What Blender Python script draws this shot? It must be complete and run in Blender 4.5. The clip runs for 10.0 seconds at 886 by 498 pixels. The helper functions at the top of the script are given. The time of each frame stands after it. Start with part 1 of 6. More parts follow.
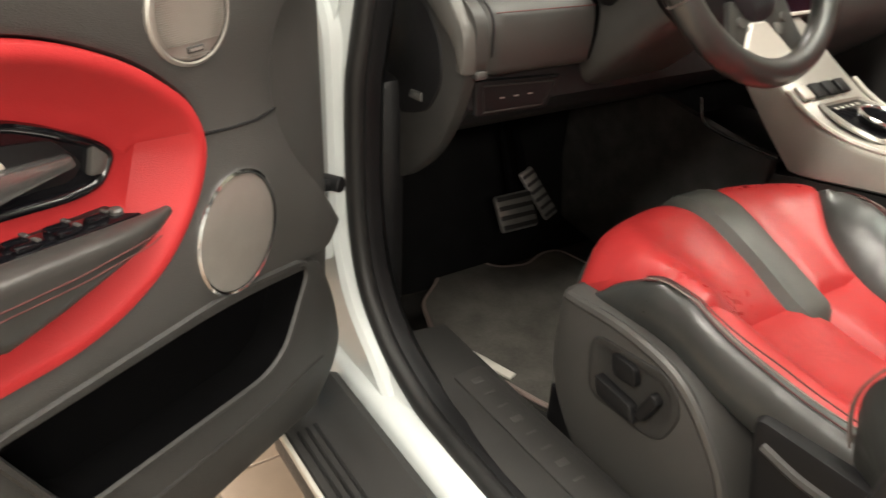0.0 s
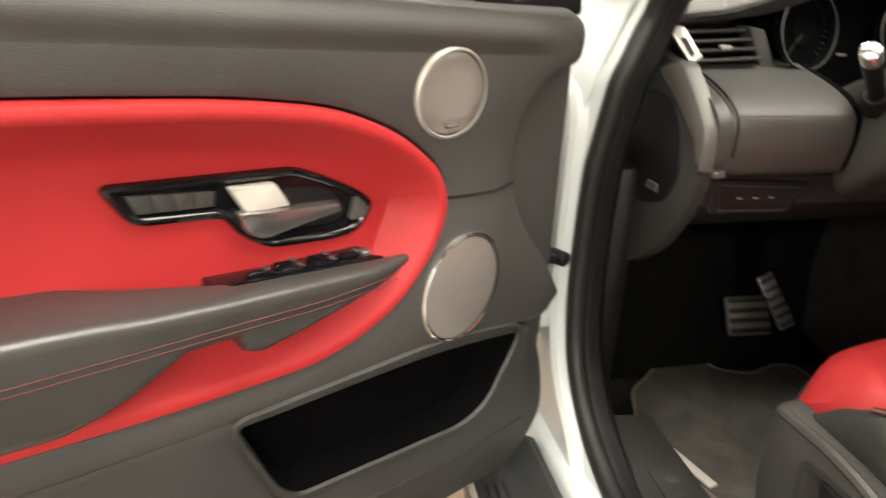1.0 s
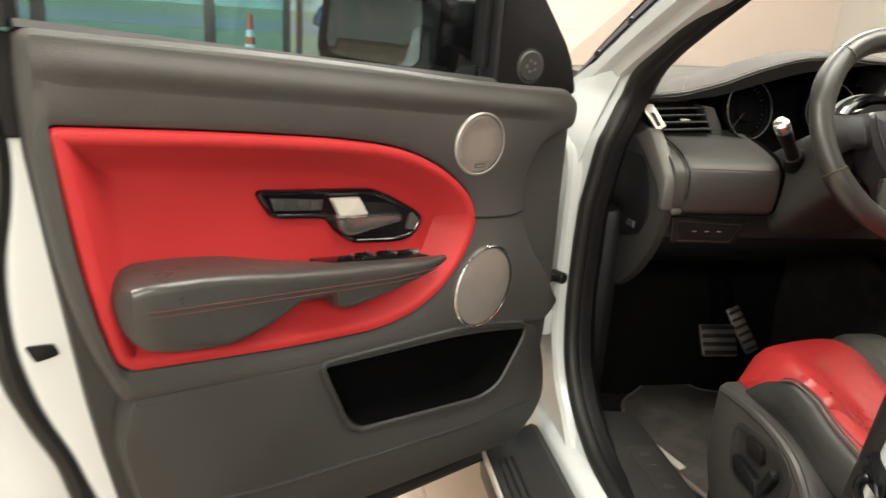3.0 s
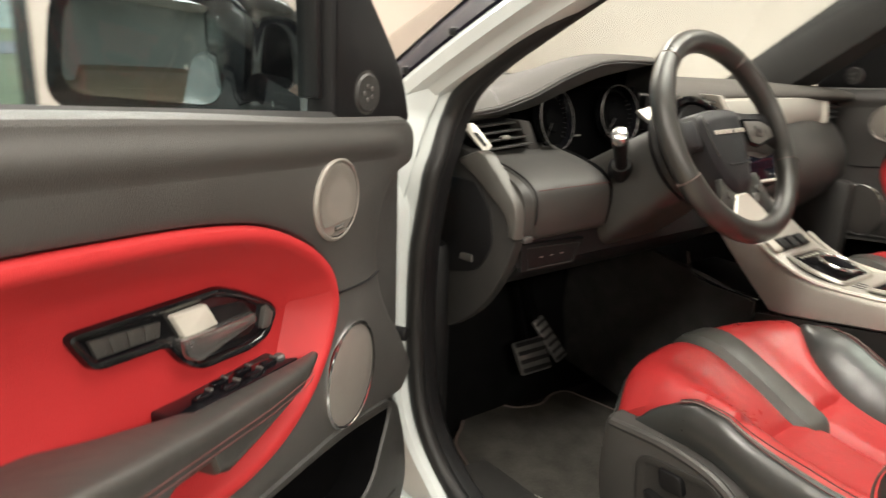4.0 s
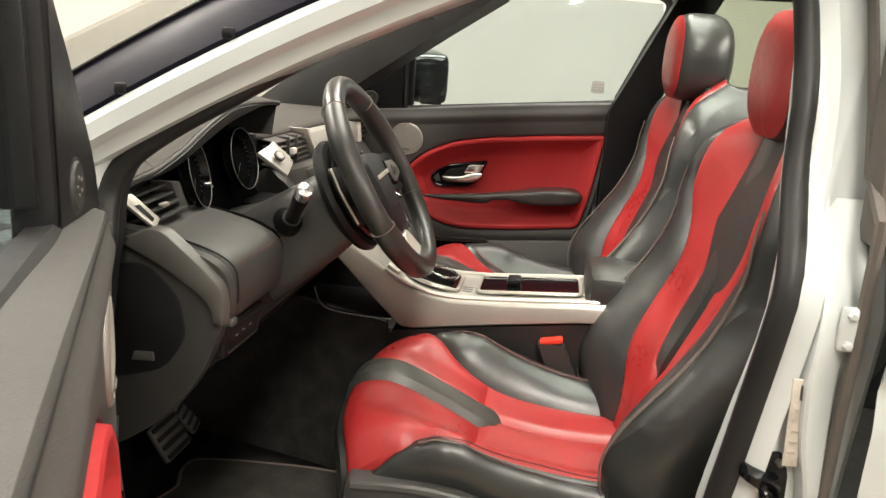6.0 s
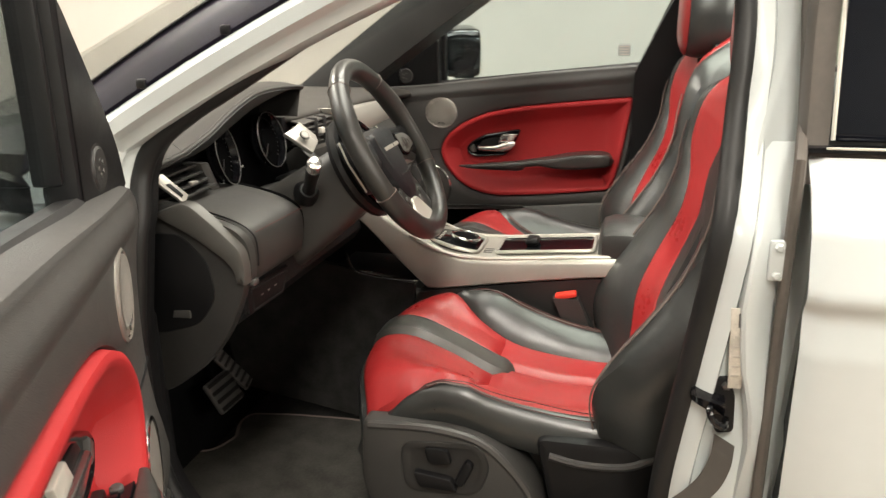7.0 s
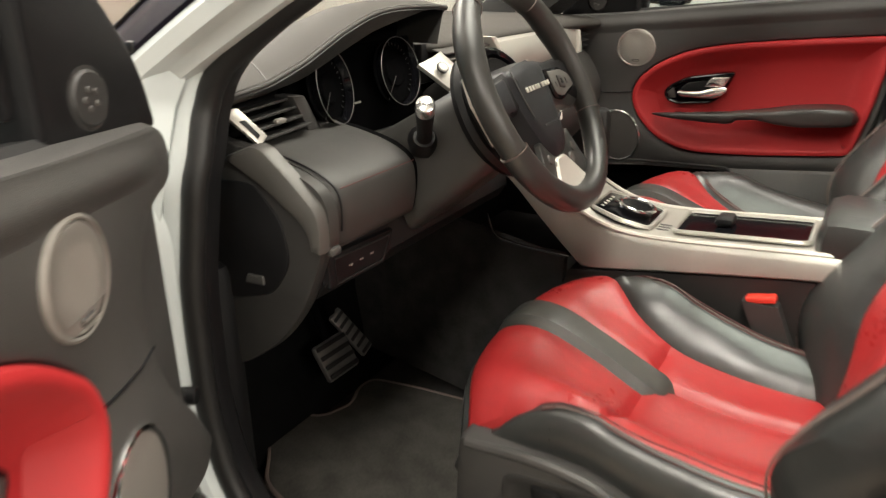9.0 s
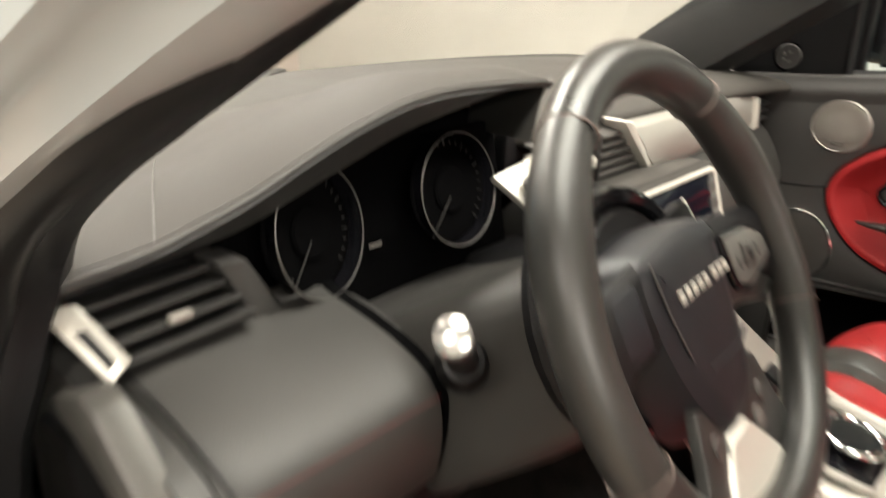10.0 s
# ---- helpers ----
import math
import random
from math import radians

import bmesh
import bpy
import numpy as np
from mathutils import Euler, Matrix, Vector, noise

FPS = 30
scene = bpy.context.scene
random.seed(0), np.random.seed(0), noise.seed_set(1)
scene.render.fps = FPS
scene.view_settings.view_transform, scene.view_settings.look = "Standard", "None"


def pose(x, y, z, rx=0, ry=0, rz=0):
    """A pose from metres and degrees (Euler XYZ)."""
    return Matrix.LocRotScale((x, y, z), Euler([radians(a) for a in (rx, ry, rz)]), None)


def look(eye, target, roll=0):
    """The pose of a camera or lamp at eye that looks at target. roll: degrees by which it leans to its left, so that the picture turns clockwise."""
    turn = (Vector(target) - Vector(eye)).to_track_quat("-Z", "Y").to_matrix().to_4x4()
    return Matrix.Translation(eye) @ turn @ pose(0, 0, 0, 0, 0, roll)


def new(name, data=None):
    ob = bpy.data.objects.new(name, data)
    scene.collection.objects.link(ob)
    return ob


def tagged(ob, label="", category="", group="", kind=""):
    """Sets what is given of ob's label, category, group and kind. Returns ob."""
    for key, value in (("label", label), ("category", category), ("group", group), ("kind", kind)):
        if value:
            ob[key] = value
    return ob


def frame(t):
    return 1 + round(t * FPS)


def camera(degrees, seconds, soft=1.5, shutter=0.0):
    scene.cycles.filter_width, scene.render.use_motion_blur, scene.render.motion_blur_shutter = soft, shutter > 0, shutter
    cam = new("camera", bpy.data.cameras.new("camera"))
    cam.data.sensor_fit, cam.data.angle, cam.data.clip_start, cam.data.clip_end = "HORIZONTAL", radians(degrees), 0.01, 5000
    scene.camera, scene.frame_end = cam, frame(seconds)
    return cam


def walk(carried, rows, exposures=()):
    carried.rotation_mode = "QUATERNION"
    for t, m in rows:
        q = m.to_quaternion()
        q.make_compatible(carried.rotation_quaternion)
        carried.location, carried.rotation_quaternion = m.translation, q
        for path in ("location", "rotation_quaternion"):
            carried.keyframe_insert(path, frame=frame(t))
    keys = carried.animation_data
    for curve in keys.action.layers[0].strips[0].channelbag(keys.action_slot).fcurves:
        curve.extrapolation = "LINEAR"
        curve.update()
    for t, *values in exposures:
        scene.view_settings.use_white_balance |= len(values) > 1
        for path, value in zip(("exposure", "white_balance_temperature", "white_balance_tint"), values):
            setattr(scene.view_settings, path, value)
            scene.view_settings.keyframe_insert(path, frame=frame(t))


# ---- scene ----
FOV_DEG = 62.06
cam = camera(FOV_DEG, 10.0, 1.3, 0.5)
PATH = [
    (0, (-1.228, -0.928, 1.253), (-0.251, 0.526, 0.289), 2.6),
    (0.5, (-1.231, -0.885, 1.262), (-0.433, 0.677, 0.302), 2.6),
    (1, (-1.223, -0.991, 1.278), (-0.812, 0.79, 0.466), 2.9),
    (1.5, (-1.21, -1.178, 1.284), (-1.034, 0.684, 0.575), 3.4),
    (2, (-1.253, -1.377, 1.289), (-1.089, 0.509, 0.643), 3.6),
    (2.2, (-1.263, -1.424, 1.298), (-1.095, 0.464, 0.658), 3.9),
    (3.3, (-1.326, -1.236, 1.307), (-0.779, 0.59, 0.702), 3.7),
    (3.5, (-1.343, -1.146, 1.304), (-0.629, 0.621, 0.7), 3.7),
    (4, (-1.473, -0.974, 1.307), (-0.296, 0.539, 0.739), 2.1),
    (4.5, (-1.509, -0.814, 1.317), (-0.015, 0.382, 0.737), 1.5),
    (5, (-1.476, -0.654, 1.322), (0.273, 0.135, 0.759), 2.6),
    (5.5, (-1.532, -0.575, 1.349), (0.365, -0.201, 0.835), 4.0),
    (5.7, (-1.553, -0.566, 1.363), (0.367, -0.293, 0.872), 4.3),
    (6.8, (-1.672, -0.657, 1.374), (0.207, -0.286, 0.797), 0.6),
    (7, (-1.679, -0.723, 1.378), (0.177, -0.25, 0.803), -0.6),
    (7.5, (-1.701, -0.888, 1.38), (0.078, -0.157, 0.834), -1.9),
    (8, (-1.692, -0.919, 1.37), (0.006, -0.032, 0.797), -1.6),
    (8.5, (-1.551, -0.807, 1.347), (0.091, 0.115, 0.672), -0.9),
    (9, (-1.347, -0.722, 1.336), (0.251, 0.233, 0.605), -0.4),
    (9.5, (-1.059, -0.644, 1.33), (0.416, 0.493, 0.6), -0.4),
    (10, (-0.829, -0.459, 1.367), (0.585, 0.764, 0.656), 1.8),
]

EXPOSE = [(0, 0.66), (0.5, 0.91), (1, 0.88), (1.5, 0.70), (2, 0.59), (3.5, 0.49), (4, 0.58), (4.5, 0.61), (5, 0.50), (5.5, 0.46), (7, 0.34), (8, 0.20), (8.5, 0.33), (9, 0.37), (9.5, 0.52), (10, 0.64)]
walk(cam, [(t, look(eye, target, roll)) for t, eye, target, roll in PATH], EXPOSE)

# ---- world and light ----
world = bpy.data.worlds.new("sky")
scene.world = world
world.use_nodes = True
wn = world.node_tree.nodes
sky = wn.new("ShaderNodeTexSky")
sky.sky_type, sky.sun_disc, sky.sun_elevation, sky.sun_rotation = "NISHITA", False, radians(50), radians(222)
world.node_tree.links.new(sky.outputs[0], wn["Background"].inputs[0])
wn["Background"].inputs[1].default_value = 0.15
sun = new("sun", bpy.data.lights.new("sun", "SUN"))
sun.data.energy, sun.data.angle, sun.data.color = 5.0, radians(0.5), (1.0, 0.95, 0.88)
sun.matrix_world = look((-10, -12, 18), (0, 0, 0))


def ceiling_lamp(x, y, z, sx, sy, power, colour=(1.0, 0.935, 0.83)):
    """One flush panel of the showroom ceiling: the lamp itself."""
    data = bpy.data.lights.new("ceiling_lamp", "AREA")
    data.shape, data.size, data.size_y, data.energy, data.color = "RECTANGLE", sx, sy, power, colour
    ob = new("ceiling_lamp", data)
    ob.matrix_world = look((x, y, z), (x, y, 0))
    return ob


CEIL = 3.6
# Panels are out of view, placed and powered to fill the cabin with light.
for x, y, sx, sy, p in ((-3.0, -1.1, 1.8, 0.6, 115), (-2.4, 1.0, 1.8, 0.5, 18), (-3.4, -5.2, 2.4, 1.0, 200), (-1.2, -5.6, 2.4, 1.0, 330), (0.2, 2.3, 2.4, 0.6, 170), (-0.6, 4.5, 1.8, 0.5, 80), (2.4, 3.6, 1.8, 0.5, 60), (-4.6, 3.6, 1.8, 0.5, 90), (2.5, -0.6, 1.2, 0.6, 50), (0.1, -0.8, 2.6, 1.6, 150)):
    ceiling_lamp(x, y, CEIL - 0.05, sx, sy, p)


# ---- materials ----
def mat(name, col, rough=0.5, metal=0.0, var=0.12, vscale=14.0, bump=0.0, bscale=350.0, cells=False, coat=0.0, spread=0.06, spec=0.5, fold=0.0):
    """A surface with colour that drifts at two scales, uneven gloss, a fine relief and, for worn hide, soft folds."""
    m = bpy.data.materials.new(name)
    m.use_nodes = True
    n, l = m.node_tree.nodes, m.node_tree.links
    b = n["Principled BSDF"]
    tc = n.new("ShaderNodeTexCoord")
    big, small = n.new("ShaderNodeTexNoise"), n.new("ShaderNodeTexNoise")
    big.inputs["Scale"].default_value, big.inputs["Detail"].default_value = vscale, 3
    small.inputs["Scale"].default_value, small.inputs["Detail"].default_value = vscale * 11, 2
    add = n.new("ShaderNodeMath")
    add.operation = "MULTIPLY_ADD"
    add.inputs[1].default_value = 0.4
    for t in (big, small):
        l.new(tc.outputs["Object"], t.inputs["Vector"])
    l.new(small.outputs["Fac"], add.inputs[0])
    l.new(big.outputs["Fac"], add.inputs[2])
    ramp = n.new("ShaderNodeValToRGB")
    ramp.color_ramp.elements[0].position, ramp.color_ramp.elements[1].position = 0.45, 0.95
    ramp.color_ramp.elements[0].color = (*[c * (1 - var) for c in col], 1)
    ramp.color_ramp.elements[1].color = (*[min(1, c * (1 + var)) for c in col], 1)
    l.new(add.outputs[0], ramp.inputs[0])
    l.new(ramp.outputs[0], b.inputs["Base Color"])
    rr = n.new("ShaderNodeMapRange")
    rr.inputs["From Min"].default_value, rr.inputs["From Max"].default_value = 0.4, 1.0
    rr.inputs["To Min"].default_value, rr.inputs["To Max"].default_value = max(0.02, rough - spread), min(1, rough + spread)
    l.new(add.outputs[0], rr.inputs["Value"])
    l.new(rr.outputs[0], b.inputs["Roughness"])
    b.inputs["Metallic"].default_value = metal
    b.inputs["Coat Weight"].default_value = coat
    b.inputs["Coat Roughness"].default_value = 0.08
    b.inputs["Specular IOR Level"].default_value = spec
    if bump:
        bp = n.new("ShaderNodeBump")
        bp.inputs["Strength"].default_value, bp.inputs["Distance"].default_value = bump, 0.001
        if cells:
            g = n.new("ShaderNodeTexVoronoi")
            g.feature = "SMOOTH_F1"
            out = g.outputs["Distance"]
        else:
            g = n.new("ShaderNodeTexNoise")
            g.inputs["Detail"].default_value = 3
            out = g.outputs["Fac"]
        g.inputs["Scale"].default_value = bscale
        l.new(tc.outputs["Object"], g.inputs["Vector"])
        l.new(out, bp.inputs["Height"])
        l.new(bp.outputs[0], b.inputs["Normal"])
        if fold:
            soft, wave = n.new("ShaderNodeBump"), n.new("ShaderNodeTexNoise")
            soft.inputs["Strength"].default_value, soft.inputs["Distance"].default_value = fold, 0.006
            wave.inputs["Scale"].default_value, wave.inputs["Detail"].default_value, wave.inputs["Distortion"].default_value = 17, 2.5, 0.6
            l.new(tc.outputs["Object"], wave.inputs["Vector"])
            l.new(wave.outputs["Fac"], soft.inputs["Height"])
            l.new(soft.outputs[0], bp.inputs["Normal"])
    return m


def glass(name, tint=(0.9, 0.95, 0.93), rough=0.0):
    """Thin pane: clear to look through, with a clear-coat reflection."""
    m = bpy.data.materials.new(name)
    m.use_nodes = True
    n, l = m.node_tree.nodes, m.node_tree.links
    n.remove(n["Principled BSDF"])
    t, g, mix, fr = n.new("ShaderNodeBsdfTransparent"), n.new("ShaderNodeBsdfGlossy"), n.new("ShaderNodeMixShader"), n.new("ShaderNodeLayerWeight")
    t.inputs[0].default_value = (*tint, 1)
    g.inputs["Roughness"].default_value = rough
    fr.inputs["Blend"].default_value = 0.5
    pw, sc = n.new("ShaderNodeMath"), n.new("ShaderNodeMath")
    pw.operation, sc.operation = "POWER", "MULTIPLY_ADD"
    pw.inputs[1].default_value, sc.inputs[1].default_value, sc.inputs[2].default_value = 5.0, 0.6, 0.035
    l.new(fr.outputs["Facing"], pw.inputs[0])
    l.new(pw.outputs[0], sc.inputs[0])
    l.new(sc.outputs[0], mix.inputs[0])
    l.new(t.outputs[0], mix.inputs[1])
    l.new(g.outputs[0], mix.inputs[2])
    l.new(mix.outputs[0], n["Material Output"].inputs[0])
    return m


WHITE = mat("white_paint", (0.505, 0.540, 0.535), 0.22, var=0.02, coat=0.6, vscale=4)
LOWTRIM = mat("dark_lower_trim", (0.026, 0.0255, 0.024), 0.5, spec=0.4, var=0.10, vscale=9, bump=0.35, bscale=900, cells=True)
SOFT = mat("charcoal_soft_trim", (0.041, 0.0398, 0.0376), 0.52, var=0.10, vscale=9, bump=0.35, bscale=900, cells=True)
HARD = mat("charcoal_hard_plastic", (0.024, 0.0235, 0.0225), 0.44, spec=0.4, var=0.12, vscale=12, bump=0.4, bscale=1100, cells=True)
BLACK = mat("black_plastic", (0.007, 0.007, 0.0075), 0.45, spec=0.25, var=0.15, bump=0.2, bscale=1000, cells=True)
GLOSS = mat("gloss_black", (0.004, 0.004, 0.005), 0.10, var=0.1, spec=0.4, spread=0.03)
POSTBLACK = mat("blue_black_post_cover", (0.008, 0.007, 0.013), 0.42, spec=0.08, var=0.3, vscale=20)
TAUPE = mat("taupe_seal_rubber", (0.085, 0.074, 0.064), 0.6, var=0.2, vscale=12)
RUBBER = mat("black_rubber_seal", (0.010, 0.010, 0.010), 0.5, spec=0.35, var=0.2, bump=0.2, bscale=500)
RED = mat("red_leather", (0.34, 0.022, 0.023), 0.36, spec=0.6, var=0.12, vscale=8, bump=0.07, bscale=700, cells=True, spread=0.14, fold=0.30)
REDDOOR = mat("red_soft_door_trim", (0.34, 0.017, 0.019), 0.58, spec=0.35, var=0.05, vscale=6, bump=0.3, bscale=1000, cells=True)
LEATHER = mat("black_leather", (0.031, 0.0325, 0.031), 0.33, spec=0.62, var=0.2, vscale=9, bump=0.03, bscale=650, cells=True, spread=0.06, fold=0.32)
DASHLEATHER = mat("dark_grey_dash_leather", (0.032, 0.0312, 0.0290), 0.48, var=0.10, vscale=8, bump=0.12, bscale=750, cells=True)
ALU = mat("satin_aluminium", (0.43, 0.415, 0.375), 0.34, 0.55, var=0.05, vscale=20, bump=0.08, bscale=900)
SILVER = mat("silver_painted_plastic", (0.62, 0.60, 0.54), 0.34, 0.25, var=0.04, vscale=15)
GREYTRIM = mat("pewter_grey_trim", (0.075, 0.073, 0.070), 0.42, 0.4, var=0.08, vscale=15)
CAPTRIM = mat("light_pewter_trim", (0.078, 0.075, 0.069), 0.42, 0.25, var=0.08, vscale=15)
PEDAL = mat("worn_pedal_metal", (0.14, 0.136, 0.130), 0.40, 0.6, var=0.15, vscale=40)
CHROME = mat("polished_chrome", (0.78, 0.78, 0.78), 0.12, 1.0, var=0.03)
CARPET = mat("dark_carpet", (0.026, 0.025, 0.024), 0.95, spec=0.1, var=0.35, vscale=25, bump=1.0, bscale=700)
# Bulkhead carpet blackened: the shade under the dash is put into its colour.
SHADEDCARPET = mat("shaded_bulkhead_carpet", (0.0055, 0.0055, 0.0055), 0.95, spec=0.03, var=0.3, vscale=25, bump=1.0, bscale=700)
MATPILE = mat("grey_mat_pile", (0.070, 0.067, 0.060), 0.95, spec=0.1, var=0.30, vscale=18, bump=1.0, bscale=800)
STITCH = mat("red_thread", (0.07, 0.016, 0.015), 0.7, var=0.2, vscale=300)
GREYSTITCH = mat("grey_thread", (0.16, 0.125, 0.11), 0.7, var=0.2, vscale=300)
MESH = mat("pale_metal_grille", (0.36, 0.34, 0.31), 0.42, 0.7, var=0.06, vscale=40)
# Near-black: the dials' own colour; in recesses it also stands for shade.
BLACKSHADE = mat("deep_black_and_shade", (0.0022, 0.0022, 0.0024), 0.95, var=0.2, spec=0.02)
HANDLE = mat("brushed_handle_metal", (0.80, 0.79, 0.77), 0.20, 0.9, var=0.02, vscale=10, spread=0.01)
BUTTONGREY = mat("dark_grey_button", (0.036, 0.035, 0.033), 0.4, var=0.08)
DARKCHROME = mat("dark_chrome", (0.34, 0.335, 0.33), 0.22, 0.9, var=0.05, vscale=30)
# Far door's lower trim, paler: the light falling on it is in the colour.
LITTRIM = mat("lit_lower_door_trim", (0.095, 0.094, 0.090), 0.6, var=0.1, vscale=9, bump=0.3, bscale=900, cells=True)
VENTGREY = mat("grey_vent_plastic", (0.060, 0.057, 0.053), 0.4, var=0.08)
# Cushion strip leather lightened: the sheen from above is put into its colour.
STRIPLEATHER = mat("lit_strip_leather", (0.050, 0.051, 0.046), 0.34, spec=0.6, var=0.2, vscale=9, bump=0.04, bscale=650, cells=True, spread=0.05)
ARMLEATHER = mat("charcoal_arm_leather", (0.031, 0.030, 0.028), 0.34, var=0.12, vscale=9, bump=0.05, bscale=700, cells=True, spread=0.08, fold=0.2)
HUBPLASTIC = mat("blue_black_hub_plastic", (0.013, 0.0138, 0.0165), 0.44, spec=0.4, var=0.1, bump=0.15, bscale=900, cells=True)
DASHTOP = mat("grey_dash_top_leather", (0.039, 0.036, 0.032), 0.68, var=0.10, vscale=8, bump=0.15, bscale=750, cells=True, spec=0.3)
MIRROR = mat("mirror_glass", (0.18, 0.20, 0.20), 0.01, 1.0, var=0.0, spread=0.0)
CLEAR = glass("clear_glass", (0.93, 0.95, 0.94))
TINT = glass("tinted_door_glass", (0.84, 0.90, 0.88))
FARGLASS = glass("cool_tinted_glass", (0.75, 0.81, 0.82))
SMOKED = glass("smoked_rear_glass", (0.66, 0.72, 0.66))
PRIVACY = mat("privacy_glass", (0.005, 0.006, 0.010), 0.06, var=0.1, spec=0.30, spread=0.03)
HEADLINER = mat("dark_headliner", (0.03, 0.03, 0.03), 0.9, var=0.1, bump=0.3)
FLOORTILE = mat("tan_floor_tile", (0.27, 0.202, 0.150), 0.32, var=0.10, vscale=2.5, spread=0.08)
GROUT = mat("floor_grout", (0.25, 0.19, 0.15), 0.9, var=0.2, vscale=10)
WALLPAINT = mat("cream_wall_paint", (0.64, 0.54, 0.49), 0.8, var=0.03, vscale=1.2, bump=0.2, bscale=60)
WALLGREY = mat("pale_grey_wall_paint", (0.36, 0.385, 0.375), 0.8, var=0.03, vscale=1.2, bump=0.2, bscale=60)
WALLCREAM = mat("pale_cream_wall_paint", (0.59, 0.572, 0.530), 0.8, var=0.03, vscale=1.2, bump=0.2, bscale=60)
CEILPAINT = mat("ceiling_paint", (0.7, 0.69, 0.67), 0.9, var=0.03, vscale=2)
ORANGE = mat("traffic_orange", (0.75, 0.09, 0.03), 0.5, var=0.06)
REFLECT = mat("reflective_white", (0.8, 0.8, 0.8), 0.4, var=0.04)
GRASS = mat("mown_grass", (0.20, 0.22, 0.12), 0.9, var=0.4, vscale=3, bump=0.8, bscale=60)
ASPHALT = mat("grey_asphalt", (0.20, 0.20, 0.195), 0.9, var=0.2, vscale=3, bump=0.4, bscale=80)
NAVY = mat("dark_blue_car_paint", (0.03, 0.045, 0.07), 0.2, var=0.05, coat=0.8)
GREENGLASS = glass("green_tinted_glass", (0.62, 0.82, 0.82))
STICKER = mat("faded_sticker_film", (0.42, 0.44, 0.43), 0.7, var=0.1, vscale=80)
FRAMEDARK = mat("dark_window_frame", (0.03, 0.035, 0.035), 0.45, var=0.1)


# ---- mesh helpers ----
def spline(pts, n=6, closed=True):
    """A smooth curve through the given points."""
    pts = [Vector(p) for p in pts]
    k, out = len(pts), []
    for i in range(k if closed else k - 1):
        if closed:
            a, b, c, d = (pts[(i + j) % k] for j in (-1, 0, 1, 2))
        else:
            b, c = pts[i], pts[i + 1]
            a = pts[i - 1] if i else b * 2 - c
            d = pts[i + 2] if i + 2 < k else c * 2 - b
        for j in range(n):
            t = j / n
            out.append(0.5 * (2 * b + (c - a) * t + (2 * a - 5 * b + 4 * c - d) * t * t + (3 * b - a - 3 * c + d) * t ** 3))
    if not closed:
        out.append(pts[-1])
    return out


def rounded(pts, r, n=4):
    """A polygon with its corners rounded by the radius r (one value, or one a corner)."""
    pts = [Vector(p) for p in pts]
    k, out = len(pts), []
    for i, p in enumerate(pts):
        q = r[i] if isinstance(r, (list, tuple)) else r
        a, b = pts[i - 1] - p, pts[(i + 1) % k] - p
        d = min(q, a.length * 0.48, b.length * 0.48)
        s, e = p + a.normalized() * d, p + b.normalized() * d
        for j in range(n + 1):
            t = j / n
            out.append(s * (1 - t) ** 2 + p * 2 * t * (1 - t) + e * t * t)
    return out


def lerp_curve(rows, x):
    """Piecewise linear look-up, eased, in rows of (x, value)."""
    if x <= rows[0][0]:
        return rows[0][1]
    for (a, p), (b, q) in zip(rows, rows[1:]):
        if x <= b:
            t = (x - a) / (b - a)
            return p + (q - p) * t
    return rows[-1][1]


def ease(a, b, x):
    t = min(1, max(0, (x - a) / (b - a)))
    return t * t * (3 - 2 * t)


def area2(loop):
    return sum(a[0] * b[1] - b[0] * a[1] for a, b in zip(loop, loop[1:] + loop[:1])) / 2


def inset(loop, d):
    """The closed outline moved inwards by d."""
    k, out = len(loop), []
    s = 1 if area2(loop) > 0 else -1
    for i in range(k):
        a, b, c = loop[i - 1], loop[i], loop[(i + 1) % k]
        t = (Vector((c[0], c[1])) - Vector((a[0], a[1]))).normalized()
        out.append(Vector((b[0] - t.y * d * s, b[1] + t.x * d * s)))
    return out


def bridge(bm, r0, r1, closed=True):
    k = len(r0)
    for i in range(k if closed else k - 1):
        j = (i + 1) % k
        try:
            bm.faces.new((r0[i], r0[j], r1[j], r1[i]))
        except ValueError:
            pass


def loft(rings, closed=True, caps=True):
    """A skin over rings of points."""
    bm = bmesh.new()
    vs = [[bm.verts.new(p) for p in r] for r in rings]
    for a, b in zip(vs, vs[1:]):
        bridge(bm, a, b, closed)
    if caps and closed:
        bm.faces.new(vs[0][::-1])
        bm.faces.new(vs[-1])
    bmesh.ops.recalc_face_normals(bm, faces=bm.faces)
    return bm


def prism(outline, n0, n1, r=0.004, holes=(), back=True):
    """A plate in the (s, z) plane from depth n0 to its face at n1, with rounded front edges and holes through it."""
    bm = bmesh.new()
    sgn = 1 if n1 > n0 else -1
    fronts = []
    for i, loop in enumerate((outline, *holes)):
        d = r if i == 0 else -r
        lv = []
        for off, n in ((d, n1), (d * 0.3, n1 - sgn * r * 0.3), (0, n1 - sgn * r), (0, n0)):
            pts = inset(loop, off) if off else loop
            lv.append([bm.verts.new((p[0], n, p[1])) for p in pts])
        for a, b in zip(lv, lv[1:]):
            bridge(bm, a, b)
        fronts.append(lv)
    for row in ((0, -1) if back else (0,)):
        edges = []
        for lv in fronts:
            ring = lv[row]
            for a, b in zip(ring, ring[1:] + ring[:1]):
                edges.append(bm.edges.get((a, b)) or bm.edges.new((a, b)))
        bmesh.ops.triangle_fill(bm, use_beauty=True, edges=edges)
    bmesh.ops.recalc_face_normals(bm, faces=bm.faces)
    return bm


